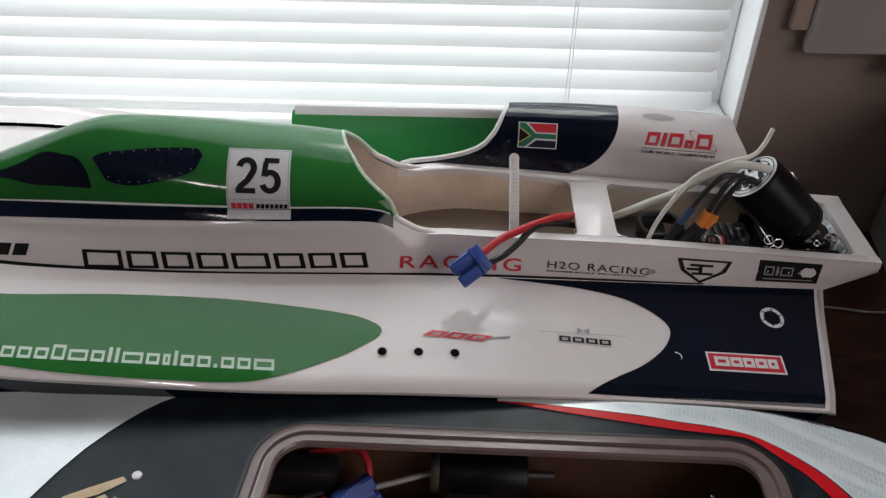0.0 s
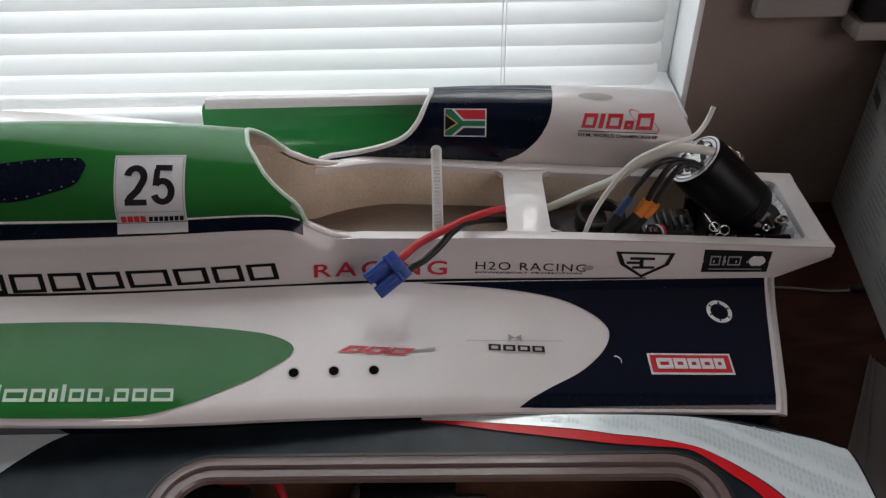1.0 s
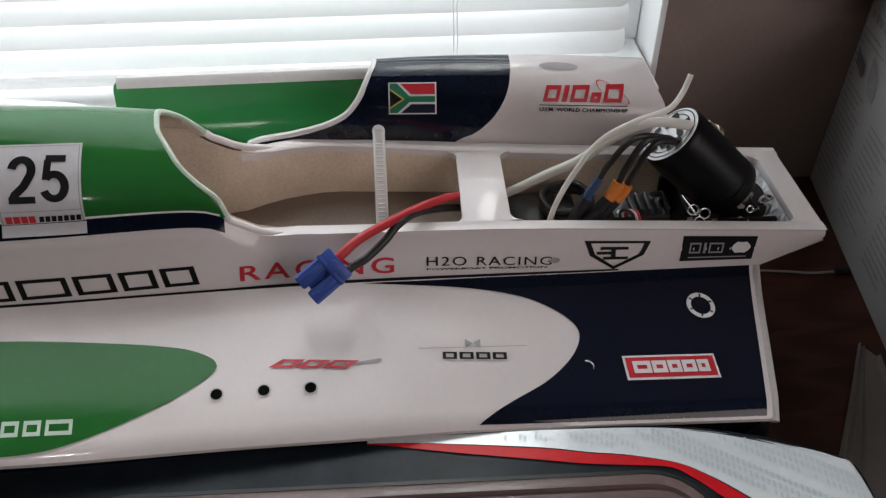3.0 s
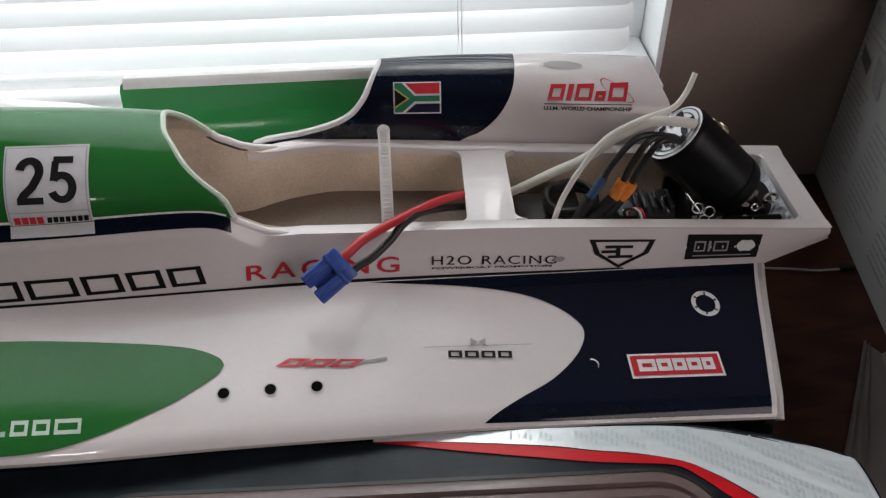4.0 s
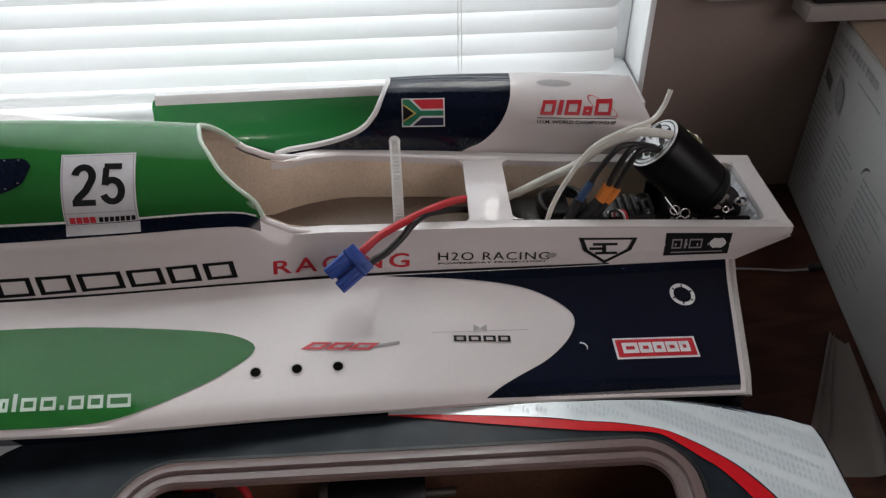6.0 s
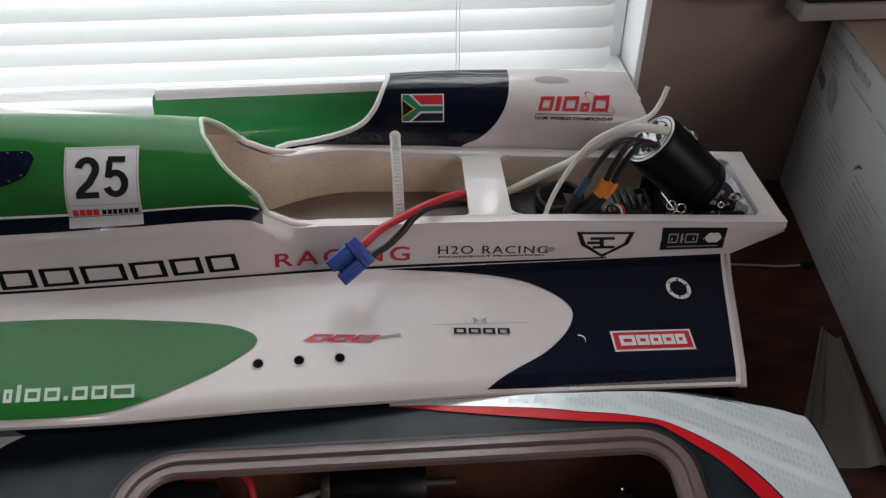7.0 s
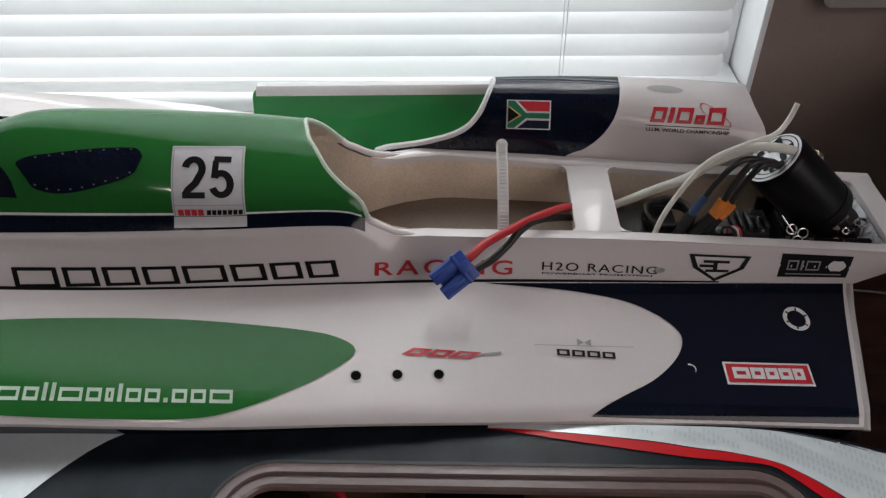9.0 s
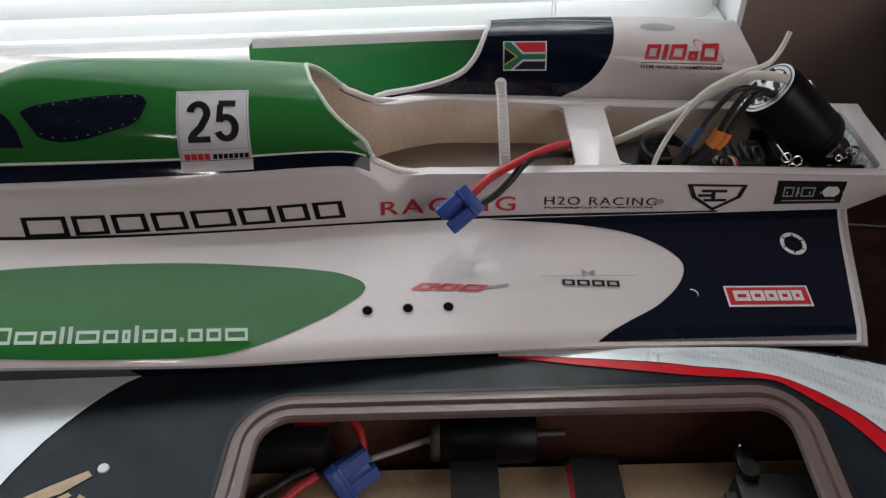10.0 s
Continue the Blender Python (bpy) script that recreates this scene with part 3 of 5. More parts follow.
g_lo = lambda x: lerp([(-0.66, -0.108), (-0.60, -0.1255), (-0.53, -0.1330), (-0.467, -0.1352), (-0.439, -0.1356), (-0.384, -0.1336), (-0.3484, -0.1308), (-0.3296, -0.1255), (-0.303, -0.1118), (-0.2935, -0.1052), (-0.2868, -0.0998), (-0.2836, -0.0962), (-0.2826, -0.0935)], x)
part("green_flash", band(-0.55, -0.2826, g_lo, g_hi, dpt, 330, 12), GREEN, boat, "green painted flash on the deck")


def navy_map(u, v):
    """From the white oval's end (u=0) to the transom edge (u=1)."""
    oval = [(-0.222, -0.0521), (-0.1786, -0.0522), (-0.1518, -0.0552), (-0.1363, -0.0610), (-0.1266, -0.0686), (-0.1243, -0.0761), (-0.1294, -0.0865), (-0.1413, -0.0979), (-0.1574, -0.1075), (-0.173, -0.1172)]
    pos = v * (len(oval) - 1)
    i = min(int(pos), len(oval) - 2)
    f = pos - i
    p = spline([(*q, 0) for q in oval[max(i - 1, 0):i + 3]], 8)
    a = p[(8 if i > 0 else 0) + min(round(f * 8), 8)]
    vv = min(max((-a.y - 0.0358) / (0.1129 - 0.0358), 0), 1)
    end = lambda q: (-0.0335 - 0.0135 * q, -(0.0366 + (0.1118 - 0.0366) * q))
    q = min(max(v * 1.0, 0), 1)
    ex, ey = end(q)
    x, y = a.x + (ex - a.x) * u, a.y + (ey - a.y) * u
    y = -min(max(-y, lerp(WB, x) + 0.0006), lerp(WE, x) - 0.0008)
    return deck(x, y, 0.0004)


part("navy_flash", grid(navy_map, 16, 72), NAVY, boat, "navy painted stern of the deck")

# coaming: flat rim round the opening, brace and stern plate
def rim_strip(sg):
    def fn(u, v):
        x0 = -0.272 if sg > 0 else -0.284
        x = x0 - x0 * u
        s, zr = (lerp(WS, x), lerp(ZS, x)) if sg > 0 else (far_y(x), far_z(x))
        prof = ((0.0004, -0.003), (0.0004, 0.0), (0.0015, 0.0009), (-0.0045, 0.0009), (-0.0058, 0.0), (-0.0058, -0.0035))
        a, z = prof[round(v * 5)]
        return Vector((x, -sg * (s + a), zr + z - 0.0030 * max(1 - u / 0.08, 0.0)))
    return grid(fn, 50, 5)


for sg in (1, -1):
    part("coaming", rim_strip(sg), GEL, boat)
    def wall_in(u, v, sg=sg):
        x = -0.60 + 0.586 * u
        s, zr = (lerp(WS, x), lerp(ZS, x)) if sg > 0 else (far_y(x), far_z(x))
        return Vector((x, -sg * (s - 0.0055 + 0.004 * v), max(zr - 0.001 + 0.006 * min(max((-0.297 - x) / 0.01, 0.0), 1.0) * (1 - v) - v * 0.05, 0.075 + 0.040 * min(max((x + 0.065) / 0.045, 0.0), 1.0))))
    part("inner_wall", grid(wall_in, 60, 6), FIBRE, boat, "bare fibreglass inner side")
    hx = (-0.2785, -0.2755, -0.272, -0.266, -0.258, -0.246) if sg > 0 else (-0.2970, -0.2925, -0.287, -0.281, -0.272, -0.258)
    part("rim_horn", tube([canopy(rim_x(0.04), 0.04, -0.0012) if sg > 0 else canopy(rim_x(3.10), 3.10, -0.0012)] + [Vector((x, -sg * ((lerp(WS, x) if sg > 0 else far_y(x)) - 0.0012), (lerp(ZS, x) if sg > 0 else far_z(x)) - 0.0008 - (0.0035 if x == hx[-1] else 0.0008 if x == hx[-2] else 0))) for x in hx], 0.0020, 4), GEL, boat)
part("brace", box(-0.1745, -0.1512, -0.0300, 0.0300, 0.1262, 0.1300), GEL, boat, bevel=0.0008)
part("stern_plate", box(-0.0125, -0.0004, -0.0330, 0.0330, 0.1165, 0.1213), GEL, boat, bevel=0.0008)


def fillet(x, y, sx, sy, z, r=0.0055, t=0.0034):
    """Concave corner web between two members of the rim."""
    arc_ = [(x + sx * r * (1 - math.sin(math.pi / 2 * i / 8)), y + sy * r * (1 - math.cos(math.pi / 2 * i / 8))) for i in range(9)]
    b = bmesh.new()
    top, low = [[b.verts.new((*p, h)) for p in [(x, y)] + arc_] for h in (z, z - t)]
    for i in range(1, 9):
        b.faces.new((top[0], top[i], top[i + 1]))
        b.faces.new((low[0], low[i + 1], low[i]))
        b.faces.new((top[i], low[i], low[i + 1], top[i + 1]))
    bmesh.ops.recalc_face_normals(b, faces=b.faces)
    return b


for x, y, sx, sy, z in ((-0.1514, -0.0290, 1, 1, 0.1296), (-0.1514, 0.0290, 1, -1, 0.1296), (-0.1743, -0.0302, -1, 1, 0.1298), (-0.1743, 0.0302, -1, -1, 0.1298), (-0.0123, -0.0284, -1, 1, 0.1209), (-0.0123, 0.0284, -1, -1, 0.1209)):
    part("corner_fillet", fillet(x, y, sx, sy, z), GEL, boat)
# floor colour is darkened against the sides to stand for its shade
part("cockpit_floor", grid(lambda u, v: Vector((-0.60 + 0.43 * u, -0.055 + 0.11 * v, 0.1055 - 0.004 * u)), 20, 6), BILGE, boat, "cockpit floor, its shade put into a darker brown")
part("bay_floor", grid(lambda u, v: Vector((-0.171 + 0.135 * u, -0.034 + 0.068 * v, 0.084 + 0.02 * max(u - 0.75, 0) * 4)), 20, 6), FIBRE, boat, "bare fibreglass floor")
part("bulkhead", box(-0.171, -0.169, -0.036, 0.036, 0.083, 0.101), FIBRE, boat, smooth=False)

# crinkled foil in the tail
rng = random.Random(5)
def foil(u, v):
    a = math.pi * v
    return Vector((-0.016 - 0.016 * (1 - u) * 1.0 + 0.010 * math.sin(a) * u, -0.0275 * math.cos(a), 0.088 + 0.030 * u ** 0.7 + 0.0005 * rng.uniform(-1, 1)))


part("foil_lining", grid(foil, 26, 64), FOIL, boat, "crinkled aluminium tape lining the tail", smooth=False)

# decals on the side
S = lambda a, b, c: quad_map(a, b, c, side_xz)
marks("maker_mark", S((-0.4475, 0.1290), (-0.2935, 0.1226), (-0.4490, 0.1378)), [1.3, 1, 1, 1, 1.25, 1, 0.9, 0.9], INKB, boat, "black outlined block mark", stroke=0.17, gap=0.16)
part("racing_word", words("RACING", S((-0.2762, 0.1212), (-0.2074, 0.1160), (-0.2758, 0.1278)), bold=0.012, space=1.25), INKR, boat, "red RACING lettering")
part("sponsor_word", words("H2O RACING", S((-0.1922, 0.1174), (-0.1330, 0.1120), (-0.1920, 0.1212)), space=1.15), INKB, boat, "small black H2O RACING lettering")
part("sponsor_word", words("POWERBOAT PROMOTION", S((-0.1922, 0.1155), (-0.1352, 0.1108), (-0.1922, 0.1164)), bold=0.02), INKB, boat, "tiny dark lettering")
sm = lambda a, b: side_xz(-0.1315 + 0.0026 * a, 0.1140 + 0.0013 * b, 0.0005)
part("sponsor_emblem", patch([(math.cos(t * 0.5236), math.sin(t * 0.5236)) for t in range(12)], sm), GREY, boat)
# shield: outline with three bars
sh = lambda a, b: side_xz(-0.1170 + 0.0320 * a, 0.1215 - 0.0022 * a - 0.0140 * (1 - b), 0.0004)
b = bmesh.new()
out = [(0.0, 1.0), (1.0, 1.0), (0.90, 0.52), (0.45, 0.0), (0.08, 0.52)]
inn = [(0.09, 0.92), (0.91, 0.92), (0.83, 0.56), (0.45, 0.12), (0.155, 0.56)]
vo, vi = [b.verts.new(sh(*p)) for p in out], [b.verts.new(sh(*p)) for p in inn]
for i in range(5):
    b.faces.new((vo[i], vo[(i + 1) % 5], vi[(i + 1) % 5], vi[i]))
for a0, a1, c in ((0.24, 0.66, 0.76), (0.18, 0.44, 0.60), (0.28, 0.66, 0.42)):
    rect(sh, a0, a1, c - 0.05, c + 0.05, 0, b)
rect(sh, 0.40, 0.47, 0.42, 0.76, 0, b)
part("shield_emblem", b, INKB, boat, "black outlined shield emblem")
um = S((-0.0700, 0.1075), (-0.0335, 0.1052), (-0.0693, 0.1206))
up = part("dark_plate", rect(um, 0, 1, 0, 1, 0, n=6), INKB, boat, "black rectangular sponsor sticker")
um2 = lambda a, b: um(a, b) + Vector((0, -0.0003, 0.0))
marks("plate_mark", lambda a, b: um2(0.10 + 0.46 * a, 0.34 + 0.42 * b), [1, 0.22, 1.3], GREY, up, stroke=0.15, gap=0.25)
part("plate_emblem", patch([(0.80 + 0.13 * math.cos(t * 0.5236), 0.56 + 0.27 * math.sin(t * 0.5236) * (1 - 0.2 * (t % 2))) for t in range(12)], um2), INKW, up)
part("plate_line", rect(um2, 0.1, 0.9, 0.14, 0.19), GREY, up)
marks("bow_mark", S((-0.535, 0.1360), (-0.479, 0.1352), (-0.535, 0.1412)), [1, 1, 1, 1, 1, 1], INKB, boat, "small black mark", shear=0.03)

# race plate on the canopy flank, its foot over the stripe
def pm(a, b, lift=0.0004):
    x = -0.3695 + 0.0343 * a - 0.0013 * b * (1 - a) - 0.0020 * b * a
    if b < 0.06:
        return side(x, 1.0 - (0.06 - b) * 1.9, lift + 0.0006)
    return canopy(x, (b - 0.06) / 0.94 * (1.150 + 0.075 * a), lift)


plate = part("race_plate", grid(lambda u, v: pm(u, v), 6, 16), STICKER, boat, "white square race number sticker")
pm2 = lambda a, b: pm(a, b, 0.0007)
fine = lambda a0, a1, b0, b1: (lambda a, b: pm2(a0 + (a1 - a0) * a, b0 + (b1 - b0) * b))


def stroke(line, w, umap, bm):
    """A broad stroke along a line of (a, b) points, with square ends."""
    pts = [Vector(p) for p in line]
    rows_ = []
    for i, p in enumerate(pts):
        d = (pts[min(i + 1, len(pts) - 1)] - pts[max(i - 1, 0)]).normalized()
        n = Vector((-d.y, d.x)) * w / 2
        rows_.append((bm.verts.new(umap(*(p + n))), bm.verts.new(umap(*(p - n)))))
    for (a, b), (c, d) in zip(rows_, rows_[1:]):
        bm.faces.new((a, b, d, c))


arc = lambda cx, cy, rx, ry, a0, a1, n=18: [(cx + rx * math.cos(radians(a0 + (a1 - a0) * i / n)), cy + ry * math.sin(radians(a0 + (a1 - a0) * i / n))) for i in range(n + 1)]
num = lambda a, b: pm2(0.15 + 0.71 * a / 1.14, 0.31 + 0.54 * b)
bm = bmesh.new()
stroke(arc(0.26, 0.70, 0.185, 0.225, 172, -38) + [(0.30, 0.36), (0.13, 0.19), (0.085, 0.10)], 0.165, num, bm)
stroke([(0.0, 0.065), (0.50, 0.065)], 0.15, num, bm)
stroke([(0.70, 0.935), (1.08, 0.925)], 0.15, num, bm)
stroke([(0.745, 0.90), (0.71, 0.48)], 0.14, num, bm)
stroke(arc(0.865, 0.335, 0.20, 0.26, 140, -160, 26), 0.16, num, bm)
part("race_number", bm, INKB, plate, "black 25")
marks("plate_bar", fine(0.07, 0.42, 0.075, 0.155), [1, 1, 1, 1], INKR, plate, gap=0.2)
marks("plate_bar", fine(0.46, 0.95, 0.08, 0.145), [1, 1, 1, 1, 1, 1, 1], INKB, plate, shear=0.02, gap=0.3)
bm = rect(fine(0.02, 0.98, 0.205, 0.214), 0, 1, 0, 1, n=4)
rect(fine(0.02, 0.98, 0.965, 0.974), 0, 1, 0, 1, bm=bm, n=4)
for a0 in (0.02, 0.968):
    grid(lambda u, v: pm2(a0 + 0.012 * u, 0.07 + 0.904 * v), 1, 14, bm=bm)
part("plate_rule", bm, GREY, plate, "thin dark border line")

# decals on the deck
DK = lambda a, b, c: quad_map(a, b, c, lambda x, y: deck(x, y, 0.0006))
rm = DK((-0.1062, -0.0978), (-0.0635, -0.0958), (-0.1068, -0.0860))
red = part("red_sticker", rect(rm, 0, 1, 0, 1, n=4), INKW, boat, "white-edged red sponsor sticker")
rm2 = lambda a, b: rm(a, b) + Vector((0, 0, 0.0002))
part("red_field", rect(rm2, 0.025, 0.975, 0.09, 0.91, n=4), INKR, red)
rm3 = lambda a, b: rm(0.09 + 0.82 * a, 0.25 + 0.5 * b) + Vector((0, 0, 0.0004))
marks("white_mark", rm3, [1.35, 1.1, 1.0, 1.05, 0.9], INKW, red, stroke=0.34, gap=0.10)
tm = DK((-0.2612, -0.0938), (-0.2285, -0.0938), (-0.2575, -0.0898))
marks("red_mark", tm, [1, 1, 1.1], INKR, boat, "small slanted red sponsor mark", stroke=0.30, shear=0.06, gap=0.14)
part("grey_swoosh", band(-0.2345, -0.2135, lambda x: -0.0936 + 0.25 * (x + 0.2345) * 0.7, lambda x: -0.0925 + 0.19 * (x + 0.2345), lambda x, y: deck(x, y, 0.0005), 10, 1), GREY, boat)
em = DK((-0.1868, -0.0886), (-0.1585, -0.0884), (-0.1868, -0.0851))
marks("dark_mark", em, [1, 1, 1, 1], INKB, boat, "small black sponsor mark", stroke=0.25, gap=0.18)
part("thin_rule", rect(DK((-0.1975, -0.0838), (-0.1490, -0.0815), (-0.1975, -0.0835)), 0, 1, 0, 1), GREY, boat)
b = patch([(-0.1765, -0.0786), (-0.1765, -0.0826), (-0.1732, -0.0806)], lambda x, y: deck(x, y, 0.0006))
patch([(-0.1698, -0.0786), (-0.1732, -0.0806), (-0.1698, -0.0826)], lambda x, y: deck(x, y, 0.0006), b)
part("bow_tie_emblem", b, GREY, boat)
cm = DK((-0.4700, -0.1312), (-0.3345, -0.1238), (-0.4740, -0.1228))
marks("pale_mark", cm, [0.9, 0.9, 0.9, 0.9, 1.3, 0.9, 0.25, 0.25, 1.4, 0.9, 0.5, 0.25, 0.9, 0.9, 0.25, 0.9, 0.9, 1.4], PALE, boat, "pale green block mark on the green flash", stroke=0.20, shear=0.02, gap=0.24,
      tall=[0.75, 0.75, 0.75, 1.0, 0.75, 0.75, 1.0, 1.0, 0.75, 0.75, 0.75, 1.0, 0.75, 0.75, 0.25, 0.75, 0.75, 0.75])


# drilled holes with dark bores
def disc(x, y, r, mapfn, n=20, r0=0.0, b=None):
    b = b or bmesh.new()
    pts = [(x + r * math.cos(2 * math.pi * i / n), y + r * math.sin(2 * math.pi * i / n)) for i in range(n)]
    if not r0:
        return patch(pts, mapfn, b)
    ins = [(x + r0 * math.cos(2 * math.pi * i / n), y + r0 * math.sin(2 * math.pi * i / n)) for i in range(n)]
    vo, vi = [b.verts.new(mapfn(*p)) for p in pts], [b.verts.new(mapfn(*p)) for p in ins]
    for i in range(n):
        b.faces.new((vo[i], vo[(i + 1) % n], vi[(i + 1) % n], vi[i]))
    return b


for x, y in ((-0.2812, -0.1062), (-0.2622, -0.1042), (-0.2430, -0.1027)):
    h = part("drain_hole", disc(x, y, 0.0025, lambda a, c: deck(a, c, 0.0004)), BORE, boat, "dark drilled hole")
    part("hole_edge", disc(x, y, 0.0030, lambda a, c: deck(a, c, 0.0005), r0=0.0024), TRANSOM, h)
rp = part("filler_ring", disc(-0.0632, -0.0585, 0.0068, lambda a, c: deck(a, c, 0.0006), 28, 0.0047), INKW, boat, "white ring sticker with dark ticks")
b = bmesh.new()
for k in range(6):
    t = k * math.pi / 3 + 0.4
    rr = lambda u, v, t=t: deck(-0.0632 + (0.0045 + 0.0016 * v) * math.cos(t + 0.16 * (u - 0.5)), -0.0585 + (0.0045 + 0.0016 * v) * math.sin(t + 0.16 * (u - 0.5)), 0.0008)
    grid(rr, 1, 1, bm=b)
part("ring_ticks", b, INKB, rp)
part("crescent", grid(lambda u, v: deck(-0.1232 + (0.0026 + 0.0007 * v * math.sin(math.pi * u)) * math.cos(2.2 * u - 0.4), -0.0916 + (0.0026 + 0.0007 * v) * math.sin(2.2 * u - 0.4), 0.0007), 10, 1), INKW, boat, "chipped white crescent")

# ---- engine cowl lying behind the boat ----
CY = [(-0.352, 0.0560), (-0.217, 0.0660), (-0.14, 0.0720), (-0.03, 0.0830)]
CZ = [(-0.352, 0.1630), (-0.217, 0.1660), (-0.14, 0.1625), (-0.062, 0.1525), (-0.03, 0.1460)]
CB = 0.1080


def cowl_pt(x, ph, lift=0.0):
    c, s = math.cos(ph), max(math.sin(ph), 0.0)
    yc = lerp(CY, x)
    hw = yc - 0.0372
    # the far half falls away sooner than the near one
    near = ph < math.pi / 2
    z = CB + (lerp(CZ, x) - CB) * s ** (0.72 if near else 1.0)
    y = yc - hw * c ** 0.72 if near else yc + hw * 0.62 * abs(c)
    return Vector((x, y, z)) + Vector((0, -c, s + 0.05)).normalized() * lift


def cowl_xz(x, z, lift=0.0007):
    r = min(max((z - CB) / (lerp(CZ, x) - CB), 0.0), 1.0)
    return cowl_pt(x, math.asin(r ** (1 / 0.72)), lift)


def cut(r):
    """Front edge of the cover, by height from base (0) to ridge (1)."""
    return lerp([(0.0, -0.2860), (0.484, -0.2825), (0.525, -0.2641), (0.590, -0.2456), (0.673, -0.2331), (0.795, -0.2251), (0.924, -0.2202), (0.980, -0.2177), (1.0, -0.2158)], r)


def hgt(ph):
    return max(math.sin(ph), 0.0) ** 0.72


def tail_x(r):
    return lerp([(0.0, -0.0450), (0.715, -0.0594), (0.817, -0.0607), (0.964, -0.0649), (1.0, -0.0651)], r)


def navy_x(r):
    return lerp([(0.0, -0.190), (0.413, -0.1731), (0.480, -0.1639), (0.616, -0.1546), (0.765, -0.1484), (0.892, -0.1450), (0.971, -0.1437), (1.0, -0.1430)], r)


cowl = thing("engine_cowl", (-0.2, 0.075, 0.105), "green, navy and white glossy engine cowl lying behind the boat", "engine cowl")


def cowl_zone(x0f, x1f, lift, nu, nv, p0=0.0, p1=math.pi):
    def fn(u, v):
        ph = p0 + (p1 - p0) * v
        r = hgt(ph)
        a, b = x0f(r, ph), x1f(r, ph)
        return cowl_pt(a + (b - a) * u, ph, lift)
    return grid(fn, nu, nv)


front = lambda r, ph: cut(r) if ph < math.pi / 2 else -0.2160
part("rear_cover", cowl_zone(lambda r, p: navy_x(r), lambda r, p: tail_x(r), 0, 40, 96), GEL, cowl, "white rear cover")
nv_ = part("front_cover", cowl_zone(front, lambda r, p: navy_x(r), 0, 36, 96), NAVY, cowl, "navy mid section")
part("lining", cowl_zone(front, lambda r, p: tail_x(r) - 0.001, -0.0022, 30, 32), FIBRE, cowl, "bare fibreglass inside")


FAIR = [(0.0420, 0.1090), (0.0500, 0.1102), (0.0600, 0.1150), (0.0690, 0.1225), (0.0760, 0.1320), (0.0800, 0.1410), (0.0815, 0.1470), (0.0832, 0.1496), (0.0862, 0.1502), (0.0930, 0.1478), (0.1010, 0.1400), (0.1050, 0.1300)]
fair_line = spline([(0, *p) for p in FAIR], 4)


def fair_pt(u, v):
    """Trough of the fairing, from its near foot (v=0) up to the rolled rim and over to the far side (v=1)."""
    p = fair_line[round(v * (len(fair_line) - 1))]
    k = (p.z - 0.109) / 0.041
    x0 = -0.3630 + 0.010 * max(abs(v - 0.25) / 0.45 - 0.45, 0.0) ** 2
    x = x0 + (-0.2100 - x0) * u
    return Vector((x, p.y - 0.003 * (1 - u) * k, p.z + 0.0006 * (1 - u)))


gs = part("green_fairing", thick(grid(fair_pt, 24, len(fair_line) - 1), 0.0012), GREENT, cowl, "glossy green side fairing, light showing through")
# white strip paints the window's reflection along the fairing's rolled rim
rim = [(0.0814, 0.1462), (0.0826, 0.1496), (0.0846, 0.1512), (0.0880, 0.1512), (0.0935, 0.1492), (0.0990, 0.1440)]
part("rim_glint", grid(lambda u, v: Vector((-0.3600 + 0.1490 * u, rim[round(v * 5)][0] - 0.0008 - 0.003 * (1 - u), rim[round(v * 5)][1] + 0.0013 + 0.0006 * (1 - u))), 12, 5), INKW, gs, "rolled edge with the window's glint painted white")
part("cut_edge", sweep([cowl_pt(cut(hgt(p)), p, -0.0009) for p in [math.pi / 2 * i / 40 for i in range(2, 41)]], ring_section(0.0017, 8)), INKW, cowl, "white cut edge")
part("tail_cap", grid(lambda u, v: cowl_pt(tail_x(hgt(math.pi * v)), math.pi * v) * (1 - u) + Vector((-0.050, lerp(CY, -0.05), CB)) * u, 6, 24), GEL, cowl)
# flat patch, no dent: the recess's shade is put into the grey
part("vent_shade", grid(lambda u, v: cowl_pt(-0.1168 + 0.0108 * math.cos(2 * math.pi * u) * v, 1.40 + 0.080 * math.sin(2 * math.pi * u) * v, 0.0003), 24, 3), VENT, cowl, "flat grey oval painting the shade of a shallow recess")
FM = lambda a, b, lift=0.0004: cowl_xz(-0.2087 + 0.0250 * a + 0.0004 * b, 0.1472 + 0.0138 * b - 0.0009 * a, lift)
flag = part("flag_sticker", grid(lambda u, v: FM(u, v), 8, 6), INKW, cowl, "small striped national flag sticker")
F2 = lambda a, b: FM(a, b, 0.0007)
part("flag_field", patch([(0.47, 0.66), (0.97, 0.66), (0.97, 0.96), (0.25, 0.96)], F2), INKR, flag)
part("flag_field", patch([(0.25, 0.04), (0.97, 0.04), (0.97, 0.34), (0.47, 0.34)], F2), FLAGB, flag)
b = bmesh.new()
F3 = lambda a, b_: FM(a, b_, 0.0010)
patch([(0.44, 0.41), (0.97, 0.41), (0.97, 0.59), (0.44, 0.59)], F3, b)
patch([(0.03, 0.96), (0.18, 0.96), (0.44, 0.59), (0.34, 0.50), (0.03, 0.82)], F3, b)
patch([(0.03, 0.18), (0.34, 0.50), (0.44, 0.41), (0.18, 0.04), (0.03, 0.04)], F3, b)
patch([(0.34, 0.50), (0.44, 0.59), (0.44, 0.41)], F3, b)
part("flag_band", b, FLAGG, flag)
part("flag_field", patch([(0.03, 0.23), (0.03, 0.77), (0.285, 0.50)], lambda a, b_: FM(a, b_, 0.0013)), INKB, flag)
b = bmesh.new()
F5 = lambda a, b_: FM(a, b_, 0.0012)
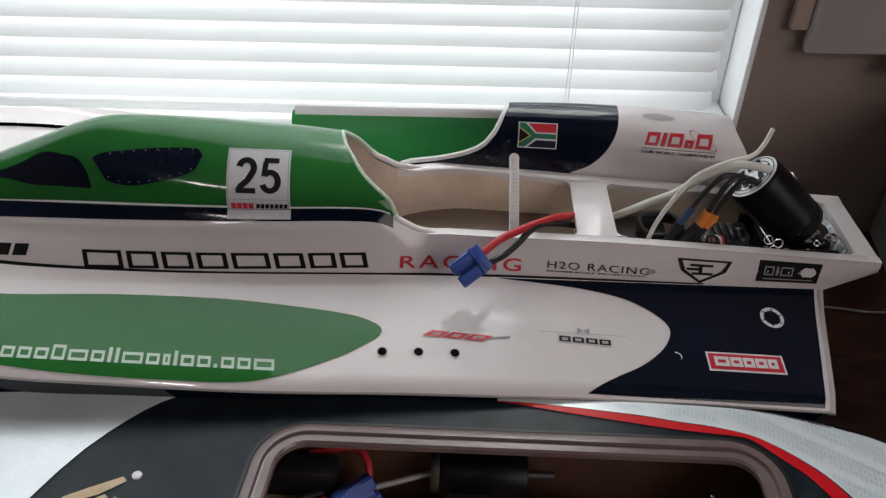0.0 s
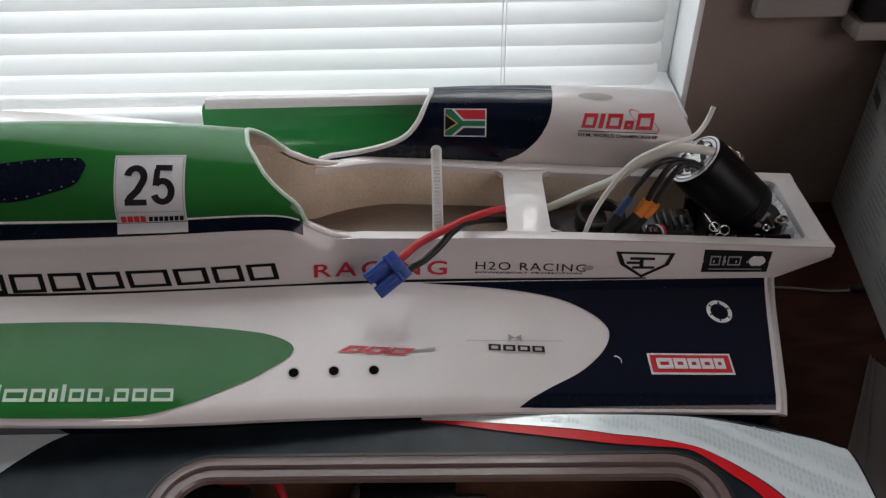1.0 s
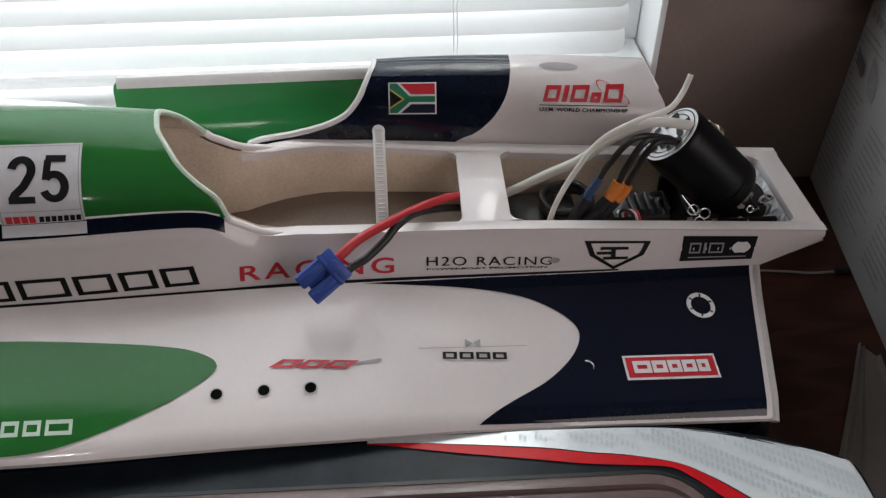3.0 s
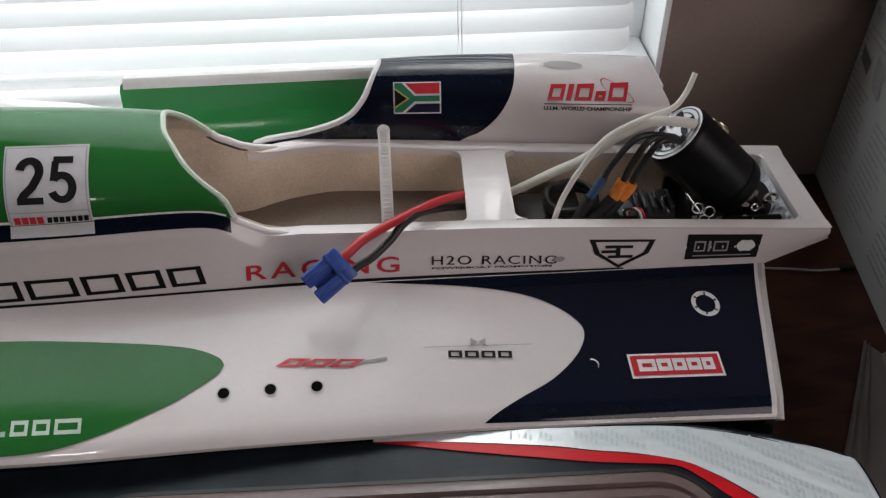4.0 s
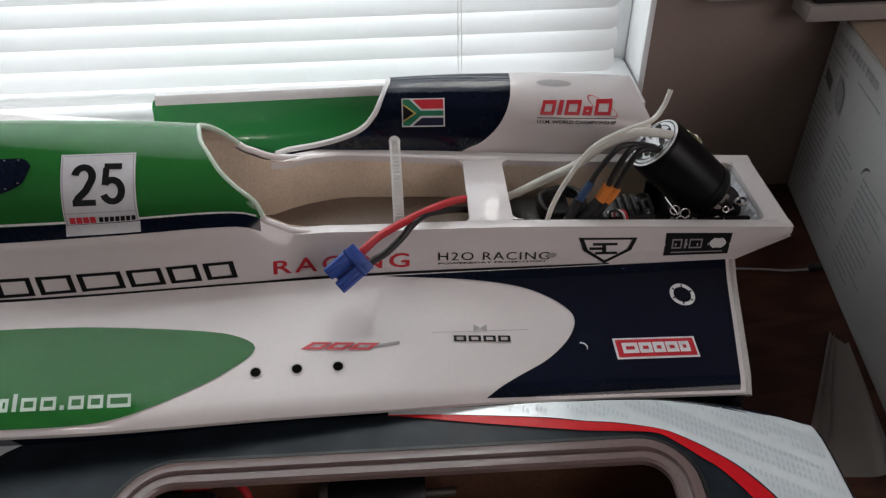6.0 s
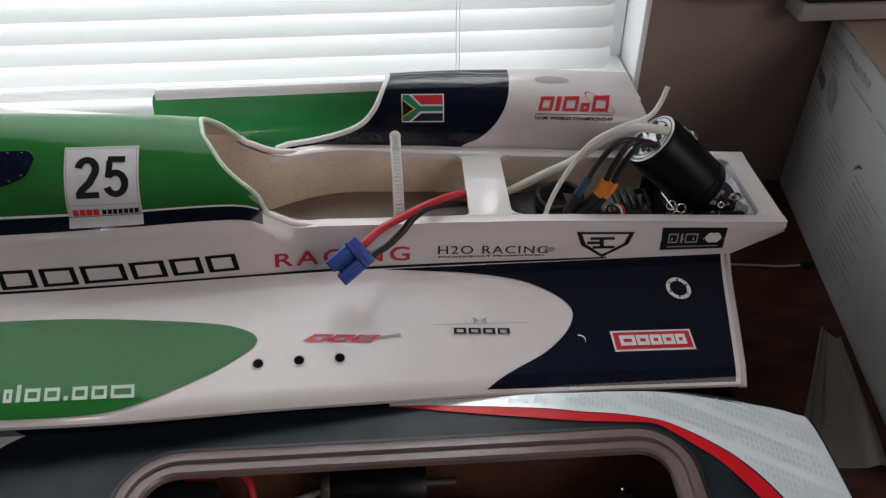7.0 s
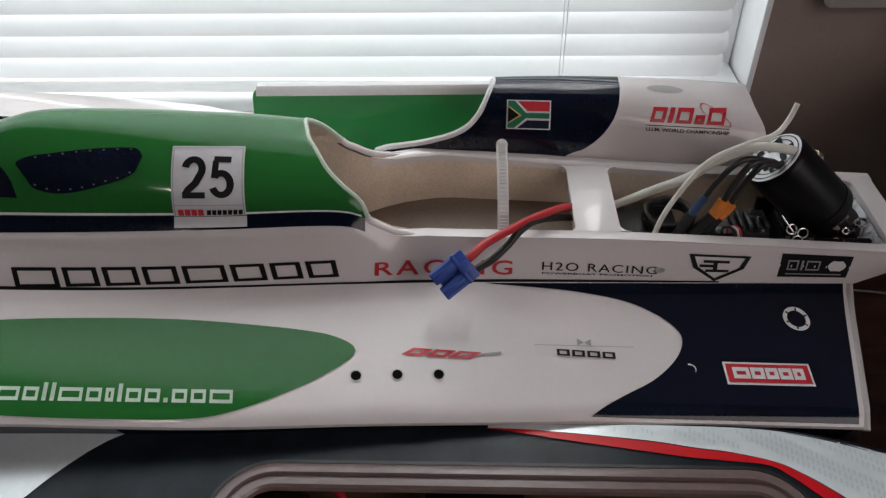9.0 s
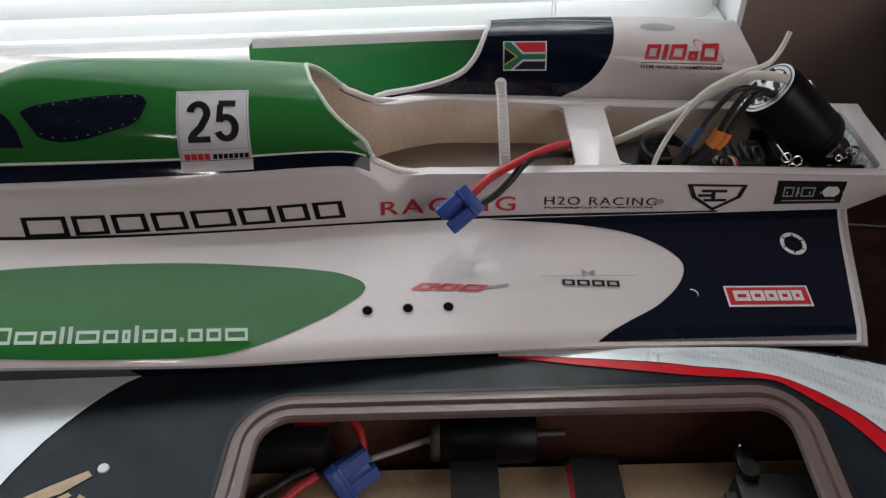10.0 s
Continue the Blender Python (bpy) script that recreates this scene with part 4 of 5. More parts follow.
patch([(0.03, 0.82), (0.34, 0.50), (0.285, 0.50), (0.03, 0.77)], F5, b)
patch([(0.03, 0.23), (0.285, 0.50), (0.34, 0.50), (0.03, 0.18)], F5, b)
part("flag_chevron", b, GOLD, flag)
EM = lambda a, b: cowl_xz(-0.1274 + 0.0428 * a, 0.1493 + 0.0064 * b - 0.0034 * a, 0.0004)
marks("red_emblem", EM, [0.9, 0.3, 1.0, 0.6, 1.1], INKR, cowl, "red slanted sponsor mark", stroke=0.24, shear=0.06, gap=0.18, tall=[1, 1, 1, 0.6, 1])
b = bmesh.new()
for k in range(28):
    t0, t1 = 2 * math.pi * k / 28, 2 * math.pi * (k + 1) / 28
    o = lambda t, g: EM(0.90 + 0.20 * g * math.cos(t) + 0.045 * g * math.sin(t), 0.55 - 0.62 * g * math.cos(t) + 0.26 * g * math.sin(t))
    b.faces.new([b.verts.new(o(t, g)) for t, g in ((t0, 1.0), (t1, 1.0), (t1, 0.94), (t0, 0.94))])
part("orbit_line", b, INKR, cowl)
part("rule", rect(EM, -0.04, 1.08, -0.27, -0.21), INKB, cowl)
part("title_word", words("U.I.M. WORLD CHAMPIONSHIP", lambda a, b: EM(-0.04 + 1.12 * a, -0.68 + 0.28 * b), bold=0.025), INKB, cowl, "small black lettering")

# ---- engine bay ----
AX = Vector((0.729, -0.08, -0.684)).normalized()
MT = Vector((-0.0708, 0.0030, 0.1529))
MQ = (-AX).to_track_quat("Z", "Y").to_matrix()
motor = thing("electric_motor", MT + AX * 0.07, "black cylindrical electric outboard motor with a white end label", "motor")


def lathe(prof, axis_at, q, n=40):
    """prof: (radius, height) rows along q's z axis."""
    b = bmesh.new()
    rings = [[b.verts.new(axis_at + q @ Vector((r * math.cos(2 * math.pi * i / n), r * math.sin(2 * math.pi * i / n), h))) for i in range(n)] for r, h in prof]
    for p, q2 in zip(rings, rings[1:]):
        for i in range(n):
            b.faces.new((p[i], p[(i + 1) % n], q2[(i + 1) % n], q2[i]))
    b.faces.new(rings[0][::-1])
    b.faces.new(rings[-1])
    return b


part("can", lathe([(0.0155, -0.047), (0.0168, -0.045), (0.0168, -0.040), (0.0162, -0.0395), (0.0162, -0.0375), (0.0168, -0.037), (0.0168, -0.004), (0.0164, -0.0012), (0.0155, 0.0)], MT, MQ), BLKA, motor, "black anodised can")
lb = part("end_label", lathe([(0.0156, 0.0002), (0.0156, 0.0006)], MT, MQ), LABEL, motor, "white printed end label")
mm_ = lambda a, c: MT + MQ @ Vector((a, c, 0.0010))
for r in (0.0144, 0.0118):
    b = bmesh.new()
    for k in range(40):
        t0, t1 = 2 * math.pi * k / 40, 2 * math.pi * (k + 1) / 40
        b.faces.new([b.verts.new(mm_(rr * math.cos(t), rr * math.sin(t))) for rr, t in ((r, t0), (r, t1), (r - 0.0006, t1), (r - 0.0006, t0))])
    part("label_ring", b, INKB, lb)
rg = random.Random(11)
b = bmesh.new()
for k in range(11):
    t = 2 * math.pi * k / 11 + 0.3
    r = 0.0066 if k % 2 else 0.0100
    w, h = rg.uniform(0.0018, 0.0040), rg.uniform(0.0012, 0.0025)
    cx, cy = r * math.cos(t), r * math.sin(t)
    b.faces.new([b.verts.new(MT + MQ @ Vector((cx + w * math.cos(j * math.pi / 4) * (1 + 0.3 * (j % 2)), cy + h * math.sin(j * math.pi / 4), 0.0012))) for j in range(8)])
part("label_mark", b, INKB, lb)
for p0, p1 in (((-0.0560, 0.0060, 0.1545), (-0.0490, 0.0105, 0.1490)), ((-0.0505, 0.0130, 0.1515), (-0.0419, 0.0150, 0.1440))):
    f = part("hose_barb", cyl(p0, p1, 0.0028, 0.0030, 14), BRASS, motor, "brass hose barb")
    part("barb_collar", cyl(Vector(p0) * 0.4 + Vector(p1) * 0.6, p1, 0.0038, 0.0036, 8), BRASS, f)

# silicone hoses
tagged(finish("cooling_hose", tube([(-0.0530, 0.0080, 0.1520), (-0.0590, 0.0020, 0.1572), (-0.0680, -0.0050, 0.1632), (-0.0775, -0.0090, 0.1672), (-0.0892, -0.0100, 0.1678), (-0.1029, -0.008, 0.1592), (-0.1153, -0.002, 0.1436), (-0.1290, 0.004, 0.1318), (-0.1451, 0.010, 0.1181), (-0.166, 0.014, 0.105)], 0.0024, 6), TUBE), "milky silicone hose from motor into the hull", "hose", group="cooling hoses")
tagged(finish("cooling_hose", tube([(-0.0663, 0.0055, 0.1838), (-0.0701, 0.002, 0.1755), (-0.0772, -0.003, 0.1705), (-0.0937, -0.010, 0.1691), (-0.1086, -0.010, 0.1595), (-0.1196, -0.012, 0.1435), (-0.1272, -0.015, 0.1290), (-0.1314, -0.018, 0.1155), (-0.135, -0.020, 0.098)], 0.0014, 6), TUBE), "milky silicone hose with a free upright end", "hose", group="cooling hoses")
# motor leads
leads = (
    ([(-0.0730, -0.004, 0.1535), (-0.0761, -0.008, 0.1580), (-0.0937, -0.014, 0.1629), (-0.1046, -0.016, 0.1505), (-0.1095, -0.018, 0.1422), (-0.1145, -0.02, 0.1338), (-0.1205, -0.022, 0.1199), (-0.124, -0.023, 0.105)], BLUS, "blue"),
    ([(-0.0715, -0.004, 0.1525), (-0.0742, -0.008, 0.1570), (-0.0884, -0.015, 0.1618), (-0.0968, -0.018, 0.1498), (-0.1006, -0.02, 0.1399), (-0.1051, -0.022, 0.1331), (-0.1153, -0.024, 0.1205), (-0.119, -0.025, 0.105)], ORNG, "orange"),
    ([(-0.0700, -0.004, 0.1515), (-0.0726, -0.008, 0.1555), (-0.0838, -0.014, 0.1594), (-0.0918, -0.016, 0.1466), (-0.0961, -0.018, 0.1369), (-0.1011, -0.02, 0.1307), (-0.1093, -0.023, 0.1194), (-0.113, -0.024, 0.105)], ORNG, "orange"),
)
for pts, m, col in leads:
    ld = thing("motor_lead", pts[0], f"black motor wire with {col} heat-shrink sleeve", "wire", "motor leads")
    part("wire", tube(pts, 0.0016, 6), BLKW, ld)
    sl = spline(pts, 8)
    i0 = 30 if m is ORNG else 31
    part("sleeve", sweep(sl[i0:i0 + 10], ring_section(0.0031 if m is ORNG else 0.0022, 12)), m, ld)
    part("bullet_cover", sweep(sl[i0 + 9:i0 + 18], ring_section(0.0030, 12)), BLKP, ld)

# mount and linkage in the bay
mount = thing("outboard_mount", (-0.055, 0, 0.085), "black metal outboard bracket with bright bolts and clips", "motor mount")
part("swivel_block", box(-0.058, -0.020, -0.016, 0.016, 0.088, 0.112, m=None), BLKA, mount, bevel=0.002)
for y in (-0.0205, 0.0175):
    part("side_plate", box(-0.066, -0.017, y, y + 0.003, 0.092, 0.1165), BLKA, mount, bevel=0.0008)
part("rubber_boot", lathe([(0.0185, -0.026), (0.0190, -0.018), (0.0170, -0.006), (0.0130, 0.0)], Vector((-0.0280, 0.0060, 0.1150)), Matrix.Identity(3), 24), BLKP, mount, "black rubber boot")
part("cross_bar", cyl((-0.030, -0.024, 0.1105), (-0.030, 0.024, 0.1105), 0.0028), BLKA, mount)
part("top_clamp", box(-0.048, -0.024, -0.012, 0.012, 0.110, 0.117), BLKA, mount, bevel=0.0015)
for x, y, z in ((-0.0244, 0.0100, 0.1200), (-0.0248, 0.0, 0.1165), (-0.0329, -0.0100, 0.1165), (-0.0205, -0.0165, 0.1130), (-0.0400, -0.0215, 0.1130), (-0.0285, -0.0030, 0.1175), (-0.0620, -0.0190, 0.1195), (-0.0500, -0.0200, 0.1190)):
    bo = part("bolt", cyl((x, y, z - 0.006), (x, y, z), 0.0017, n=12), STEEL, mount, "bright steel bolt")
    part("nut", cyl((x, y, z - 0.0015), (x, y, z + 0.0008), 0.0026, n=6), STEEL, bo)
part("ring_nut", sweep([(-0.0175 + 0.0030 * math.cos(t * 0.5236), -0.0050 + 0.0030 * math.sin(t * 0.5236), 0.1165 + 0.0012 * math.cos(t * 0.5236)) for t in range(12)], ring_section(0.0008, 6), closed=True), STEEL, mount, "bright steel ring")
for cx, cy, cz in ((-0.0610, -0.0200, 0.1240), (-0.0560, -0.0225, 0.1235), (-0.0585, -0.0245, 0.1200)):
    part("clip_ring", sweep([(cx + 0.0026 * math.cos(t * 0.449), cy + 0.0012 * math.sin(t * 0.449), cz + 0.0022 * math.sin(t * 0.449)) for t in range(14)], ring_section(0.0005, 6), closed=True), STEEL, mount, "bent steel safety clip")
for x, y, z, r in ((-0.0860, -0.0140, 0.1085, 0.0022), (-0.0785, -0.0060, 0.1130, 0.0018), (-0.0740, -0.0185, 0.1090, 0.0020), (-0.0355, -0.0190, 0.1150, 0.0019), (-0.0300, -0.0150, 0.1190, 0.0016)):
    sc_ = part("hose_clamp", sweep([(x + r * math.cos(t * 0.5236), y + r * 0.6 * math.sin(t * 0.5236), z + r * 0.8 * math.sin(t * 0.5236)) for t in range(12)], ring_section(0.0006, 6), closed=True), STEEL, mount, "small bright wire clamp")
    part("clamp_screw", cyl((x + r, y, z - 0.001), (x + r + 0.0022, y - 0.0008, z + 0.0012), 0.0010, n=8), STEEL, sc_)
part("clip_pin", tube([(-0.0665, -0.016, 0.1300), (-0.0635, -0.018, 0.1265), (-0.0590, -0.021, 0.1215)], 0.0006), STEEL, mount)
servo = thing("steering_servo", (-0.085, -0.012, 0.085), "black steering servo with a ribbed case", "servo")
sb = part("case", box(-0.100, -0.072, -0.022, -0.003, 0.086, 0.1225), BLKP, servo, bevel=0.0012)
for i in range(5):
    part("rib", box(-0.0915 + 0.0042 * i, -0.0893 + 0.0042 * i, -0.0205, -0.006, 0.1222, 0.1262), BLKP, servo, bevel=0.0005)
part("horn", cyl((-0.078, -0.012, 0.1225), (-0.078, -0.012, 0.1285), 0.003), STEEL, servo, "steel servo arm hub")
for x, y in ((-0.0965, -0.019), (-0.0755, -0.019)):
    part("screw", cyl((x, y, 0.1215), (x, y, 0.1236), 0.0016, n=10), STEEL, servo)
for k, m in enumerate((INKR, INKW, BLKW)):
    tagged(finish("servo_wire", tube([(-0.0935 - 0.0012 * k, -0.020, 0.1200), (-0.0955 - 0.0012 * k, -0.0235, 0.1275), (-0.0905 - 0.0014 * k, -0.0255, 0.1285), (-0.0870 - 0.0012 * k, -0.0250, 0.1180)], 0.0007, 6, sides=6), m), "thin servo wire looped beside the servo", "wire", group="servo wires")
tagged(finish("speed_controller", box(-0.148, -0.112, -0.020, 0.022, 0.0855, 0.108), BLKP, bevel=0.003), "black speed controller on the bay floor", "speed controller")
tagged(finish("cable_coil", sweep([(-0.118 + 0.013 * math.cos(t * 0.3), 0.006 + 0.013 * math.sin(t * 0.3), 0.1105 + 0.0022 * (t // 21) + 0.0008 * math.sin(t)) for t in range(63)], ring_section(0.0016, 8)), BLKW), "coil of black wire on the speed controller", "wire")

# ---- power leads over the rim ----
tagged(finish("power_lead", tube([(-0.150, 0.004, 0.112), (-0.163, -0.002, 0.1215), (-0.1744, -0.0060, 0.1275), (-0.1857, -0.0200, 0.1358), (-0.1986, -0.0340, 0.1406), (-0.2107, -0.0470, 0.1436), (-0.2207, -0.0570, 0.1447), (-0.2278, -0.0640, 0.1427), (-0.2335, -0.0665, 0.1385)], 0.0021, 6), REDW), "thick red silicone power wire over the rim", "wire", group="power leads")
tagged(finish("power_lead", tube([(-0.150, 0.000, 0.106), (-0.163, -0.004, 0.1155), (-0.1751, -0.009, 0.1226), (-0.1940, -0.0300, 0.1374), (-0.2034, -0.0420, 0.1406), (-0.2104, -0.0500, 0.1372), (-0.2184, -0.0580, 0.1345), (-0.2249, -0.0640, 0.1346), (-0.2290, -0.0690, 0.1330)], 0.0019, 6), BLKW), "thick black silicone power wire over the rim", "wire", group="power leads")


def connector(at, d, w, label, g=1.0):
    """Two-pole plug: at = middle, d = axis to the open end, w = across the two poles."""
    d, w = Vector(d).normalized(), Vector(w)
    w = (w - d * w.dot(d)).normalized()
    h = d.cross(w)
    m = Matrix.Translation(at) @ Matrix((d, w, h)).transposed().to_4x4() @ Matrix.Scale(g, 4)
    c = thing("power_connector", at, label, "connector", "power connectors")
    L, q = 0.0096, -0.0028
    part("housing", box(-L, q, -0.0077, 0.0077, -0.0043, 0.0043, m=m), BLUE, c, bevel=0.0009)
    part("collar", box(q - 0.0022, q - 0.0004, -0.0080, 0.0080, -0.0046, 0.0046, m=m), BLUE, c, bevel=0.0004)
    for s in (-1, 1):
        y = s * 0.0043
        sec = [(y - 0.0034, -0.0024), (y - 0.0024, -0.0038), (y + 0.0024, -0.0038), (y + 0.0034, -0.0024), (y + 0.0034, 0.0024), (y + 0.0024, 0.0038), (y - 0.0024, 0.0038), (y - 0.0034, 0.0024)]
        b = bmesh.new()
        ends = [[b.verts.new(m @ Vector((x, (p[0] - y) * g + y, p[1] * g))) for p in sec] for x, g in ((q - 0.0005, 1.0), (L - 0.0006, 1.0), (L, 0.90), (L, 0.55), (L - 0.006, 0.52))]
        for e0, e1 in zip(ends, ends[1:]):
            for i in range(8):
                b.faces.new((e0[i], e0[(i + 1) % 8], e1[(i + 1) % 8], e1[i]))
        b.faces.new(ends[-1])
        part("prong", b, BLUE, c, smooth=False)
        part("ridge", box(q, L - 0.0012, y - 0.0008, y + 0.0008, 0.0030, 0.0042, m=m), BLUE, c, bevel=0.0003)
    part("web", box(q - 0.0004, L - 0.0020, -0.0015, 0.0015, -0.0034, 0.0004, m=m), BLUE, c, bevel=0.0003)
    part("key_rib", box(-L + 0.0012, q - 0.0006, -0.0024, 0.0024, 0.0040, 0.0052, m=m), BLUE, c, bevel=0.0003)
    return c


connector((-0.2362, -0.0695, 0.1355), (-0.776, -0.441, -0.443), (0.66, -0.456, -0.603), "blue two-pole power plug hanging at the boat's side")

# cable tie standing in the cockpit
tie = thing("cable_tie", (-0.212, -0.036, 0.128), "white nylon cable tie standing up from the rim", "cable tie")
tp = spline([(-0.2118, -0.0375, 0.1270), (-0.2119, -0.0300, 0.1355), (-0.2121, -0.0150, 0.1490), (-0.2124, -0.0010, 0.1585), (-0.2125, 0.0030, 0.1610), (-0.2125, 0.0052, 0.1600)], 10)
part("strap", sweep(tp, [(-0.0029, -0.0006), (-0.0025, 0.0006), (0.0025, 0.0006), (0.0029, -0.0006)], up=(0, -1, 1)), NYLON, tie)
b = bmesh.new()
for i in range(4, 42):
    p = tp[i]
    d = (tp[min(i + 1, len(tp) - 1)] - tp[i - 1]).normalized()
    n = Vector((1, 0, 0)).cross(d).normalized()
    n = n if n.y < 0 else -n
    for a, c in (((-0.0016), 0.0016),):
        q = [p + n * 0.0006, p + n * 0.0012 + d * 0.0002, p + n * 0.0006 + d * 0.0006]
        vs = [[b.verts.new(k + Vector((x, 0, 0))) for k in q] for x in (a, c)]
        b.faces.new((vs[0][0], vs[0][1], vs[1][1], vs[1][0]))
        b.faces.new((vs[0][1], vs[0][2], vs[1][2], vs[1][1]))
part("ratchet_teeth", b, NYLON, tie, smooth=False)
part("rounded_end", lathe([(0.0030, -0.0008), (0.0031, 0.0), (0.0030, 0.0008)], Vector((-0.2125, 0.0030, 0.1610)), Vector((0, -0.75, 0.66)).to_track_quat("Z", "Y").to_matrix(), 20), NYLON, tie)

# ---- second boat, alongside ----
Z2 = 0.0870
boat2 = thing("grey_boat", (-0.3, -0.27, TABLE), "charcoal, silver-grey and red model boat hull with open hatch", "model boat")
OUT = [(-0.0222, -0.27), (-0.0222, -0.200), (-0.0222, -0.1614), (-0.0222, -0.1500), (-0.0228, -0.1430), (-0.0250, -0.1385), (-0.0406, -0.1310), (-0.0622, -0.1240), (-0.085, -0.1195), (-0.1093, -0.1174), (-0.1582, -0.1169), (-0.2067, -0.1188), (-0.280, -0.1200), (-0.379, -0.1222), (-0.483, -0.1280), (-0.60, -0.142), (-0.70, -0.170), (-0.78, -0.215), (-0.81, -0.27)]
half = [Vector((p.x, p.y, 0)) for p in spline([(*p, 0) for p in OUT], 6)]
outline2 = half + [Vector((p.x, -0.54 - p.y, 0)) for p in half[-2:0:-1]]


def rounded(x0, x1, y0, y1, r, n=8):
    pts = []
    for cx, cy, a0 in ((x1 - r, y1 - r, 0), (x0 + r, y1 - r, 90), (x0 + r, y0 + r, 180), (x1 - r, y0 + r, 270)):
        pts += [Vector((cx + r * math.cos(radians(a0 + 90 * i / n)), cy + r * math.sin(radians(a0 + 90 * i / n)), 0)) for i in range(n + 1)]
    return pts


HX0, HX1, HY0, HY1 = -0.3370, -0.0850, -0.3975, -0.1425
hatch = rounded(HX0, HX1, HY0, HY1, 0.024)
# slightly splayed ends, as the opening widens aft
for p in hatch:
    p.x += 0.10 * (p.y - HY1) * (0.15 if p.x > -0.2 else 0.45)


def ray_out(poly, a):
    c, d = Vector((-0.21, -0.27)), Vector((math.cos(a), math.sin(a)))
    best = None
    for p, q in zip(poly, poly[1:] + poly[:1]):
        e = q.xy - p.xy
        den = d.x * e.y - d.y * e.x
        if abs(den) < 1e-12:
            continue
        w = p.xy - c
        t, s = (w.x * e.y - w.y * e.x) / den, (w.x * d.y - w.y * d.x) / den
        if t > 0 and -1e-6 <= s <= 1 + 1e-6 and (best is None or t < best):
            best = t
    return c + d * best


angs = [2 * math.pi * i / 240 for i in range(240)]
prs = [(ray_out(outline2, a), ray_out(hatch, a)) for a in angs]
b = bmesh.new()
TS = (0.0, 0.03, 0.08, 0.2, 0.4, 0.6, 0.8, 1.0)


def z2(t):
    return Z2 - 0.0022 * max(1 - t / 0.08, 0) ** 2


rows = [[b.verts.new((o.x + (h.x - o.x) * t, o.y + (h.y - o.y) * t, z2(t))) for t in TS] for o, h in prs]
for i in range(240):
    for j in range(len(TS) - 1):
        b.faces.new((rows[i][j], rows[(i + 1) % 240][j], rows[(i + 1) % 240][j + 1], rows[i][j + 1]))
dk2 = part("deck", b, B2C, boat2, "scuffed charcoal deck")
b = bmesh.new()
cen = Vector((-0.30, -0.27))
rows = []
for o, h in prs:
    d = (cen - o).normalized()
    rows.append([b.verts.new((o.x + d.x * k, o.y + d.y * k, z)) for k, z in ((0, Z2 - 0.0022), (0.0, Z2 - 0.006), (0.004, Z2 - 0.012), (0.016, 0.045), (0.034, TABLE + 0.0005))])
for i in range(240):
    for j in range(4):
        b.faces.new((rows[i][j], rows[(i + 1) % 240][j], rows[(i + 1) % 240][j + 1], rows[i][j + 1]))
part("hull", b, B2C, boat2)
part("gunwale", sweep([(o.x, o.y, Z2 - 0.0030) for o, h in prs], ring_section(0.0013, 10), closed=True), NAVY, boat2, "glossy dark gunwale edge")
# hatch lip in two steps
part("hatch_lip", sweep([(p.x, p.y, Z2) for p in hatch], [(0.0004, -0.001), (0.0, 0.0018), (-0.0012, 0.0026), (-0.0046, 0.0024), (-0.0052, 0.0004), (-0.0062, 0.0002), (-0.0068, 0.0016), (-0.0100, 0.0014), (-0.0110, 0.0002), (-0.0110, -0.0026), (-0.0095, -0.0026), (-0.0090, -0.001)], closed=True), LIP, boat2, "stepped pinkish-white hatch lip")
part("seal_line", sweep([(p.x, p.y, Z2 + 0.0004) for p in hatch], [(0.0004, -0.001), (0.0004, 0.0012), (0.0022, 0.0010), (0.0022, -0.001)], closed=True), BLKP, boat2, "dark sealing line")
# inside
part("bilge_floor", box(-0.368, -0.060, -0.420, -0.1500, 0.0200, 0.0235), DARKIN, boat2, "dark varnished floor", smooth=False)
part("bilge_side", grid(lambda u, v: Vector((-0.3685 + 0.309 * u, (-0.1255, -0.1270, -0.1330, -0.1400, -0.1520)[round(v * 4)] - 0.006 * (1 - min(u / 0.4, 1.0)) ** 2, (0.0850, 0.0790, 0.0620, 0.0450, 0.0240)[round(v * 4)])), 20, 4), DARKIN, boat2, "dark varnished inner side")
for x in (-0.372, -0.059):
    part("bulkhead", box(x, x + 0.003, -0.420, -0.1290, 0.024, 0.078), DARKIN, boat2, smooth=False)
part("equipment_board", box(-0.362, -0.066, -0.392, -0.1570, 0.044, 0.050), PLY, boat2, "birch plywood equipment board", bevel=0.0006)
for x0, x1, rd in ((-0.2440, -0.2225, False), (-0.1900, -0.1685, True)):
    st = thing("battery_strap", (x0, -0.17, 0.05), "black hook-and-loop strap over the board" + (", red lining showing" if rd else ""), "strap", "battery straps")
    pr = spline([(0, -0.1560, 0.0430), (0, -0.1545, 0.0520), (0, -0.1580, 0.0590), (0, -0.1660, 0.0625), (0, -0.2000, 0.0635), (0, -0.3000, 0.0600)], 6)
    part("webbing", grid(lambda u, v: Vector((x0 + (x1 - x0) * v, pr[round(u * (len(pr) - 1))].y, pr[round(u * (len(pr) - 1))].z)), len(pr) - 1, 4), FELT, st)
    if rd:
        part("lining", grid(lambda u, v: Vector((x0 - 0.0012 + 0.004 * v, pr[round(u * (len(pr) - 1))].y - 0.001, pr[round(u * (len(pr) - 1))].z - 0.0012 - 0.0045 * (1 - v))), len(pr) - 1, 1), INKR, st, "red lining")
fm = thing("drive_motor", (-0.225, -0.144, 0.05), "black cylindrical drive motor under the deck edge", "motor")
part("can", lathe([(0.012, -0.022), (0.0132, -0.020), (0.0132, 0.020), (0.012, 0.022)], Vector((-0.2260, -0.1460, 0.0600)), Matrix(((0, 0, 1), (0, 1, 0), (-1, 0, 0))), 30), BLKA, fm)
